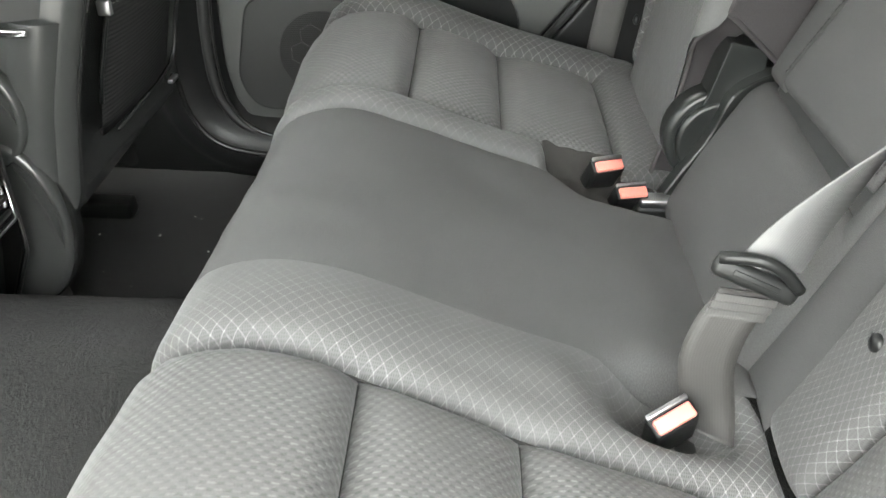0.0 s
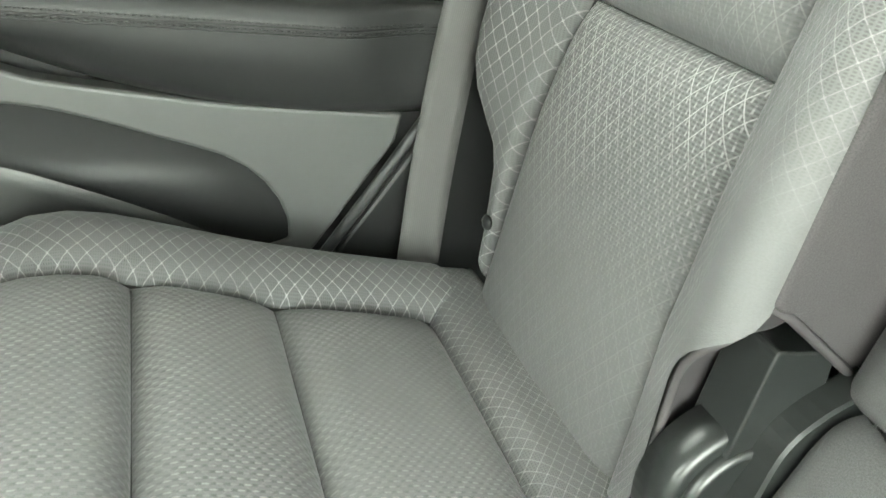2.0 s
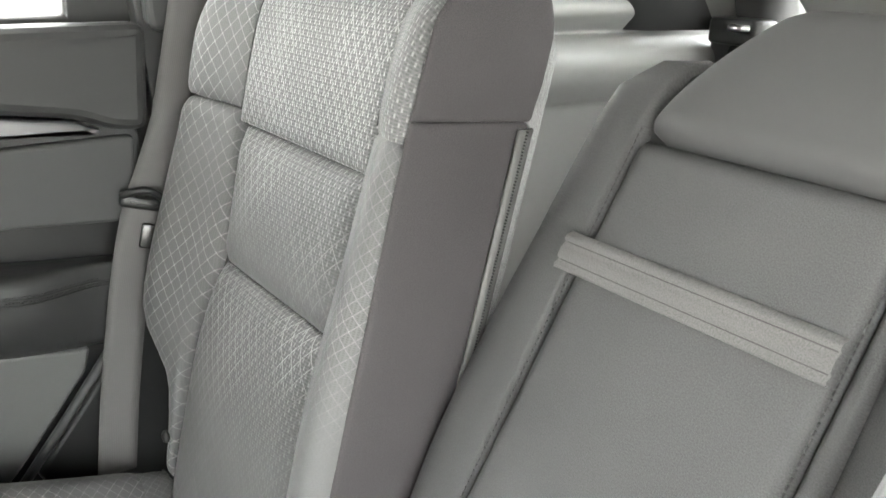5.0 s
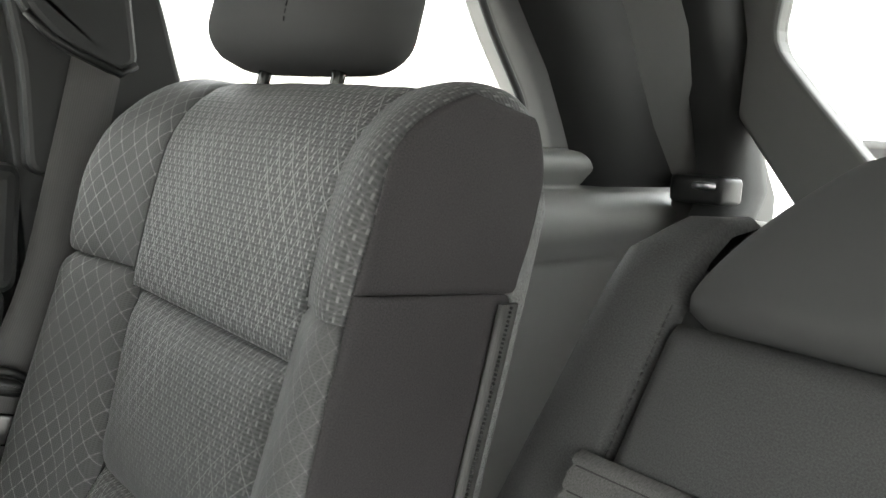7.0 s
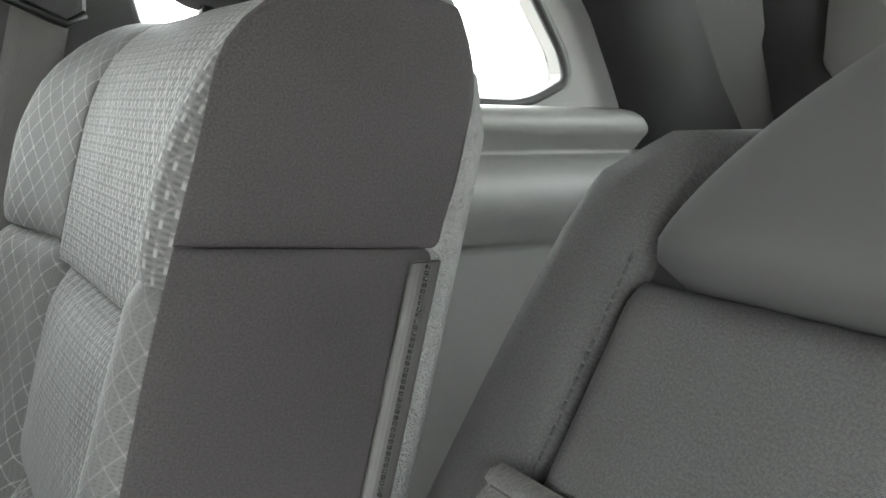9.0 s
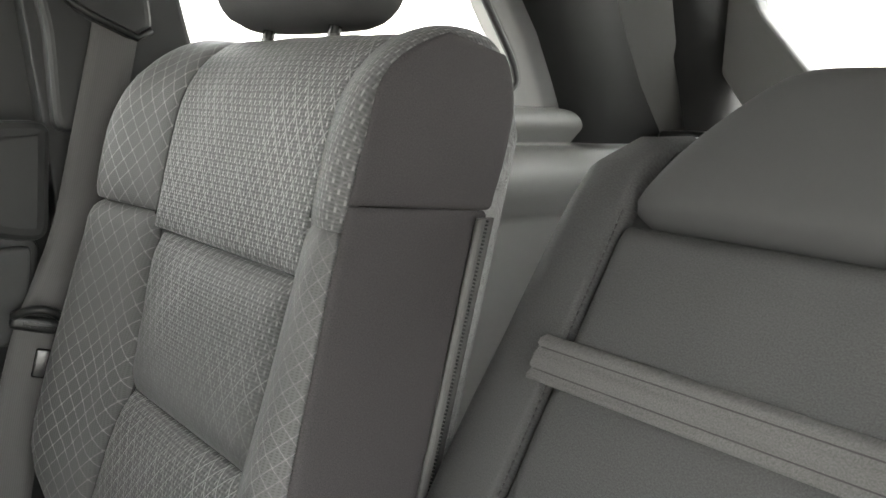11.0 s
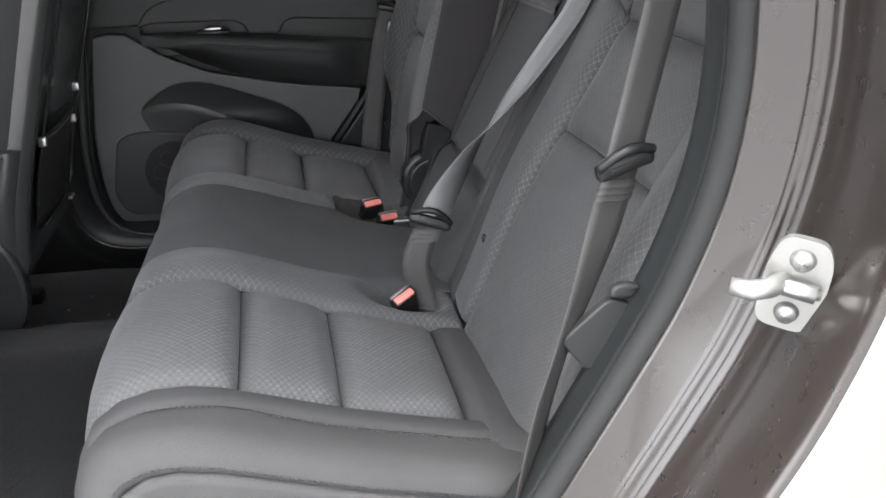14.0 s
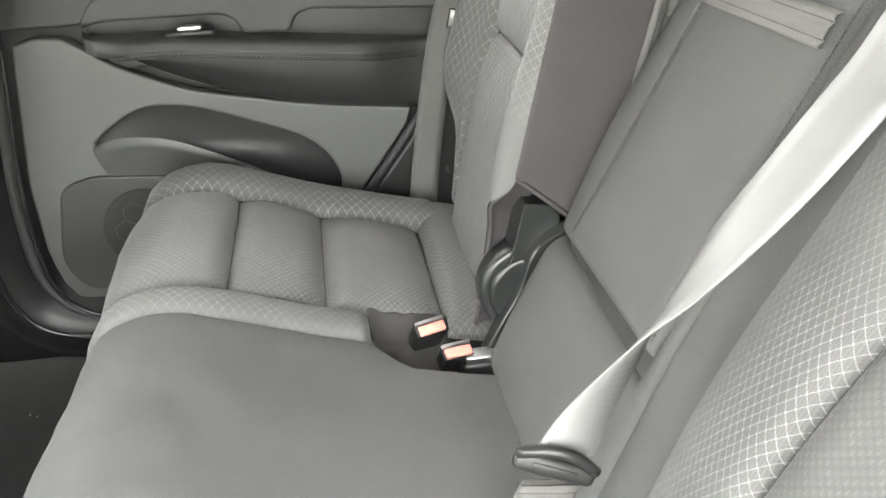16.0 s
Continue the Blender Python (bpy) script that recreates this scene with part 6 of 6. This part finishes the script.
# ---- front passenger seat back, console ----
def build_front_seat():
    ob = thing("front_seat", "back of the front seat in grey-black trim with a net pocket", "car seat")
    y0, y1 = 0.860, 1.315

    def face(z):
        return -0.262 + 0.18 * min(0.15, z - 0.25) + 0.30 * max(0.0, z - 0.40)

    # moulded shell: a raised rounded rib along each side, a sunk field for the pocket, a turned-in lower lip
    rings = []
    for z in [0.215, 0.225, 0.24, 0.252, 0.27, 0.30] + list(np.linspace(0.34, 1.0, 16)):
        x = face(z) - (0.05 if z < 0.22 else 0.02 if z < 0.23 else 0.006 if z < 0.245 else 0.0)
        n = 0.02 * max(0, (z - 0.8) / 0.2) ** 2
        sunk = 0.016 * smooth((z - 0.262) / 0.03)
        left = [(x - 0.14, y0 + n), (x - 0.06, y0 - 0.002 + n), (x - 0.022, y0 + n), (x - 0.006, y0 + 0.008 + n), (x, y0 + 0.022 + n), (x - 0.002, y0 + 0.036 + n), (x - sunk, y0 + 0.050 + n)]
        right = [(a, y1 + y0 - b) for a, b in reversed(left)]
        rings.append([(a, b, z) for a, b in left + right])
    loft("back_shell", rings, SHELL_GREY, ob, "glossy dark moulded back shell")
    net = []
    for z in np.linspace(0.285, 0.50, 12):
        x = face(z) - 0.010
        b = 0.016 * math.sin(math.pi * min(1, (z - 0.27) / 0.30)) + 0.002
        net.append([(x + b * math.sin(math.pi * t) ** 0.6, 0.985 + (1.285 - 0.985) * t, z + 0.03 * (1 - t) * (z < 0.3)) for t in np.linspace(0, 1, 14)])
    loft("net_pocket", net, NET, ob, "black net pocket", close=False)
    tube("pocket_hem", net[-1], 0.004, SOFT_BLACK, ob)
    stitches("hem_stitching", [np.array(p) + np.array((0.004, 0, -0.004)) for p in net[-1]], PALE_THREAD, ob, 0.006, 0.004, 0.0009)
    rim = [(face(z) + 0.002, 1.284, z) for z in np.linspace(0.95, 0.34, 14)] + [(face(0.32) + 0.002, 1.278, 0.325), (face(0.30) + 0.002, 1.262, 0.309), (face(0.30), 1.20, 0.300), (face(0.30), 1.02, 0.300)]
    tube("pocket_rim", rim, 0.0035, GLOSS_GREY, ob, "glossy pocket frame")
    tube("pocket_rim", [(face(z) - 0.006, 0.975, z) for z in np.linspace(0.95, 0.36, 14)], 0.003, BLACK_PLASTIC, ob)
    for y, z in ((0.955, 0.50), (1.275, 0.545), (1.280, 0.47)):
        box("hook", (face(z) - 0.012, y - 0.005, z - 0.010), (face(z) + 0.006, y + 0.005, z + 0.010), SATIN, ob, 0.003)
    box("corner_clip", (face(0.3) - 0.004, 1.255, 0.277), (face(0.3) + 0.006, 1.285, 0.285), SATIN, ob, 0.002)
    side = []
    for z in np.linspace(0.515, 0.95, 12):
        x = face(z) - 0.03
        side.append([(x - 0.22, y0 - 0.005, z), (x - 0.14, y0 - 0.026, z), (x - 0.06, y0 - 0.022, z), (x, y0 + 0.006, z)])
    loft("side_bolster", side, SOFT_BLACK, ob, "soft black side bolster", close=False)
    # lower side: stacked rounded covers with bright edges
    for nm, cx, cz, rx, rz, lab in (("hinge_cover", -0.345, 0.235, 0.078, 0.128, "rounded black hinge cover"), ("side_cover", -0.365, 0.395, 0.078, 0.080, "rounded glossy side cover")):
        loft(nm, [[(cx + q * rx * math.cos(a), y, cz + q * rz * math.sin(a)) for a in np.linspace(0, 2 * math.pi, 40, endpoint=False)] for y, q in ((y0 + 0.02, 1.0), (y0 - 0.012, 1.0), (y0 - 0.020, 0.97), (y0 - 0.022, 0.90), (y0 - 0.016, 0.84), (y0 - 0.016, 0.05))], SHELL_GREY, ob, lab)
    rings = []
    for z in np.linspace(0.24, 0.51, 10):
        x = face(z) - 0.038
        rings.append([(x - 0.05, y0 + 0.002, z), (x - 0.03, y0 - 0.010, z), (x - 0.005, y0 - 0.014, z), (x + 0.012, y0 - 0.006, z), (x + 0.020, y0 + 0.006, z)])
    loft("side_rib", rings, SHELL_GREY, ob, close=False)
    box("trim_strip", (-0.30, y0 - 0.024, 0.498), (-0.255, y0 - 0.012, 0.508), CHROME, ob, 0.003, "small chrome strip")
    rings = []
    for x in np.linspace(-0.80, -0.44, 8):
        rings.append([(x, y0 + 0.03, 0.06), (x, y0 + 0.015, 0.20), (x, y0 + 0.04, 0.26), (x, y1 - 0.04, 0.26), (x, y1 - 0.015, 0.20), (x, y1 - 0.03, 0.06)])
    loft("seat_base", rings, SOFT_BLACK, ob)
    for y in (0.95, 1.25):
        box("floor_rail", (-0.9, y - 0.02, 0.0), (-0.36, y + 0.02, 0.05), BLACK_PLASTIC, ob, 0.006)
    return ob


k = Nodes("black_net")
uv_w = k.place()
sep = k.node("ShaderNodeSeparateXYZ")
k.tree.links.new(uv_w, sep.inputs[0])
mesh_lines = k.math("MULTIPLY", stripes(k, sep.outputs[2], 0.0065, 0.0035), 1.0)
k.bump(mesh_lines, 0.45, 0.0015)
NET = k.done(k.mix(mesh_lines, grey(0.014), grey(0.026)), 0.75, 0, 0.3)
seat_far = build_front_seat()
# Second seat out of view, added to block light from the front.
copy_thing(seat_far, Matrix.Translation((-0.12, -0.875, 0)))

console = thing("centre_console", "rear end of a black console with vents in a chrome frame", "console")
cf = [(0.53, 0.10), (0.80, 0.10), (0.82, 0.25), (0.815, 0.40), (0.78, 0.44), (0.56, 0.44), (0.525, 0.40), (0.52, 0.25)]


def rear_x(z):
    return -0.315 - 0.5 * max(0.0, 0.20 - z)


rings = []
for dx, g in ((-0.9, 1.0), (-0.05, 1.0), (-0.015, 0.985), (0.0, 0.95)):
    rings.append([(rear_x(0.25 + (z - 0.25) * g) + dx, 0.67 + (y - 0.67) * g, 0.25 + (z - 0.25) * g) for y, z in rounded(cf, 0.03, 4)])
loft("body", rings, BLACK_PLASTIC, console)
ring = [(0.67 + (y - 0.67) * 0.955, 0.25 + (z - 0.25) * 0.955) for y, z in rounded(cf, 0.03, 5)]
tube("chrome_frame", [(rear_x(z) + 0.001, y, z) for y, z in ring + ring[:1]], 0.004, CHROME, console)
for j in range(2):
    y0 = 0.545 + 0.13 * j
    vent = box("vent", (-0.318, y0, 0.28), (-0.308, y0 + 0.118, 0.40), GLOSS_BLACK, console, 0.004)
    for q in range(5):
        box("slat", (-0.312, y0 + 0.008, 0.293 + 0.020 * q), (-0.303, y0 + 0.110, 0.298 + 0.020 * q), BLACK_PLASTIC, vent, 0.001)
    tube("vent_frame", [(-0.306, y, z) for y, z in ((y0, 0.28), (y0 + 0.118, 0.28), (y0 + 0.118, 0.40), (y0, 0.40), (y0, 0.28))], 0.0028, CHROME, vent)
    tube("vent_tab", [(-0.300, y0 + 0.06, 0.30), (-0.300, y0 + 0.06, 0.385)], 0.004, CHROME, vent)
box("armrest_lid", (-1.0, 0.535, 0.44), (-0.33, 0.805, 0.51), CLOTH_SIDE, console, 0.02, "grey padded lid")

# ---- floor mats ----
for lab, out in (("black carpet mat in the far footwell", [(-0.55, 0.97), (0.10, 0.97), (0.10, 1.385), (-0.34, 1.385), (-0.37, 1.335), (-0.55, 1.33)]), ("black carpet mat in the near footwell", [(-0.55, 0.00), (0.10, 0.00), (0.10, 0.43), (-0.55, 0.43)])):
    mat = slab("floor_mat", rounded(out, 0.03), 0.012, lambda a, b, c: (a, b, 0.006 + c), MAT_CARPET, None, bevel=0.004)
    tagged(mat, lab, "floor mat", "floor mats")


# crumbs of grit and lint on the carpet and seat
grit = bmesh.new()
random.seed(4)
for _ in range(70):
    gx, gy = random.uniform(-0.42, 0.02), random.uniform(-0.05, 0.42) if random.random() < 0.75 else random.uniform(1.0, 1.3)
    bmesh.ops.create_icosphere(grit, subdivisions=1, radius=random.uniform(0.0008, 0.0022), matrix=Matrix.Translation((gx, gy, 0.0205)) @ Matrix.Diagonal((1, random.uniform(0.5, 2), 0.5, 1)))
GRIT = plain("pale_grit", (0.5, 0.5, 0.47), 0.8)
tagged(part("carpet_grit", grit, GRIT), "pale specks of grit on the black carpet", "grit", kind="stuff")

# ---- outside ----
k = Nodes("pale_asphalt")
w = k.place()
n1, n2 = k.noise(w, 0.25, 4), k.noise(w, 30, 3, 0.7)
ASPHALT = k.done(k.mix(k.math("ADD", k.math("MULTIPLY", n1, 0.5), k.math("MULTIPLY", n2, 0.5)), grey(0.12), grey(0.26)), 0.9)
ground = link("ground", as_mesh("ground", *sheet(lambda x, y: (x, y, -0.52), [-1500, -300, -60, -20, -5, 0, 5, 20, 60, 300, 1500], [-1500, -300, -60, -20, -5, 0, 5, 20, 60, 300, 1500])), ASPHALT)
tagged(ground, "pale worn asphalt of a car lot", "ground", kind="structure")


def car(label, m, colour, tall=False):
    """A parked car: body, glass band, wheels with rims, tail lamps."""
    ob = thing("parked_car", label, "car", "parked cars")
    paint = plain("car_paint", colour, 0.25, 0.2, 0.5, 1.0)
    L, W, H = (4.9, 1.9, 1.85) if tall else (4.6, 1.8, 1.48)
    side = [(-L / 2, 0.35), (-L / 2 + 0.05, 0.80), (-L / 2 + 0.15, 0.95), (-L / 2 + (0.3 if tall else 0.7), 1.0), (-L / 2 + (0.55 if tall else 1.15), H), (0.45, H), (1.05, 1.02), (L / 2 - 0.25, 0.92), (L / 2, 0.70), (L / 2, 0.35), (L / 2 - 0.2, 0.25), (-L / 2 + 0.2, 0.25)]
    rings = []
    for y in (-W / 2, -W / 2 + 0.03, -W / 2 + 0.12, W / 2 - 0.12, W / 2 - 0.03, W / 2):
        e = 1 - abs(y) / (W / 2)
        rings.append([(x * (1 if e > 0.02 else 0.97), y * (0.86 if z > 1.05 else 1.0), z if e > 0.05 else min(z, H - 0.06)) for x, z in rounded(side, 0.10, 3)])
    loft("body", rings, paint, ob)
    for sy in (-1, 1):
        w0 = [(-L / 2 + (0.6 if tall else 1.2), 1.05), (-L / 2 + (0.72 if tall else 1.38), H - 0.12), (0.38, H - 0.12), (0.9, 1.05)]
        slab("side_window", w0, 0.01, lambda a, b, c, sy=sy: (a, sy * (W / 2 * 0.93 - 0.05 * (b > 1.2) + c), b), GLOSS_BLACK, ob, bevel=0)
        box("tail_lamp", (-L / 2 - 0.02, sy * W / 2 * 0.78 - 0.12, 0.75), (-L / 2 + 0.08, sy * W / 2 * 0.78 + 0.12, 1.0), RED, ob, 0.03)
    box("rear_window", (-L / 2 + (0.30 if tall else 0.72), -W * 0.36, 1.04), (-L / 2 + (0.50 if tall else 1.0), W * 0.36, H - 0.15), GLOSS_BLACK, ob, 0.03)
    for x in (-L / 2 + 0.85, L / 2 - 0.9):
        for sy in (-1, 1):
            bm = bmesh.new()
            bmesh.ops.create_cone(bm, segments=24, radius1=0.34, radius2=0.34, depth=0.22, cap_ends=True, matrix=Matrix.Translation((x, sy * (W / 2 - 0.10), 0.34)) @ Euler((radians(90), 0, 0)).to_matrix().to_4x4())
            bmesh.ops.bevel(bm, geom=[e for e in bm.edges if e.calc_face_angle(0) > 1], offset=0.04, segments=2, affect="EDGES")
            wheel = part("wheel", bm, SOFT_BLACK, ob)
            bm = bmesh.new()
            bmesh.ops.create_cone(bm, segments=18, radius1=0.21, radius2=0.19, depth=0.03, cap_ends=True, matrix=Matrix.Translation((x, sy * (W / 2 + 0.01), 0.34)) @ Euler((radians(90), 0, 0)).to_matrix().to_4x4())
            part("rim", bm, SATIN, wheel)
    ob.matrix_world = m
    return ob


random.seed(7)
WHITE, REDC, BLACKC, SILVER = (0.75, 0.75, 0.75), (0.45, 0.02, 0.02), (0.01, 0.01, 0.012), (0.4, 0.41, 0.42)
lot = [("red tall wagon parked in the lot", 20.9, 17.2, 40, REDC, True)]
row = [("white wagon in the far row", WHITE, True), ("red sedan in the far row", REDC, False), ("dark wagon in the far row", BLACKC, True), ("white sedan in the far row", WHITE, False), ("red wagon in the far row", REDC, True), ("silver sedan in the far row", SILVER, False), ("white wagon in the far row", WHITE, True)]
for i, (lab, colour, tall) in enumerate(row):
    lot.append((lab, 25.0 + 2.9 * i, 59.5 - 1.35 * i, 60, colour, tall))
near_row = [("white sedan with red lamps across the lane", WHITE, False), ("silver wagon with red lamps across the lane", SILVER, True), ("dark wagon with red lamps across the lane", BLACKC, True), ("white wagon with red lamps across the lane", WHITE, True), ("dark sedan with red lamps across the lane", BLACKC, False), ("white sedan with red lamps across the lane", WHITE, False), ("silver wagon with red lamps across the lane", SILVER, True)]
for i, (lab, colour, tall) in enumerate(near_row):
    lot.append((lab, -6.3 + 2.6 * i, 29.0, 90, colour, tall))
lot += [("white wagon at the lot's edge", 34, 14.0, 20, WHITE, True), ("red sedan at the lot's edge", 36, 10.5, 15, REDC, False), ("silver sedan at the lot's edge", 38, 6.5, 10, SILVER, False)]
for lab, x, y, turn_z, colour, tall in lot:
    car(lab, pose(x, y, -0.52, 0, 0, turn_z), colour, tall)
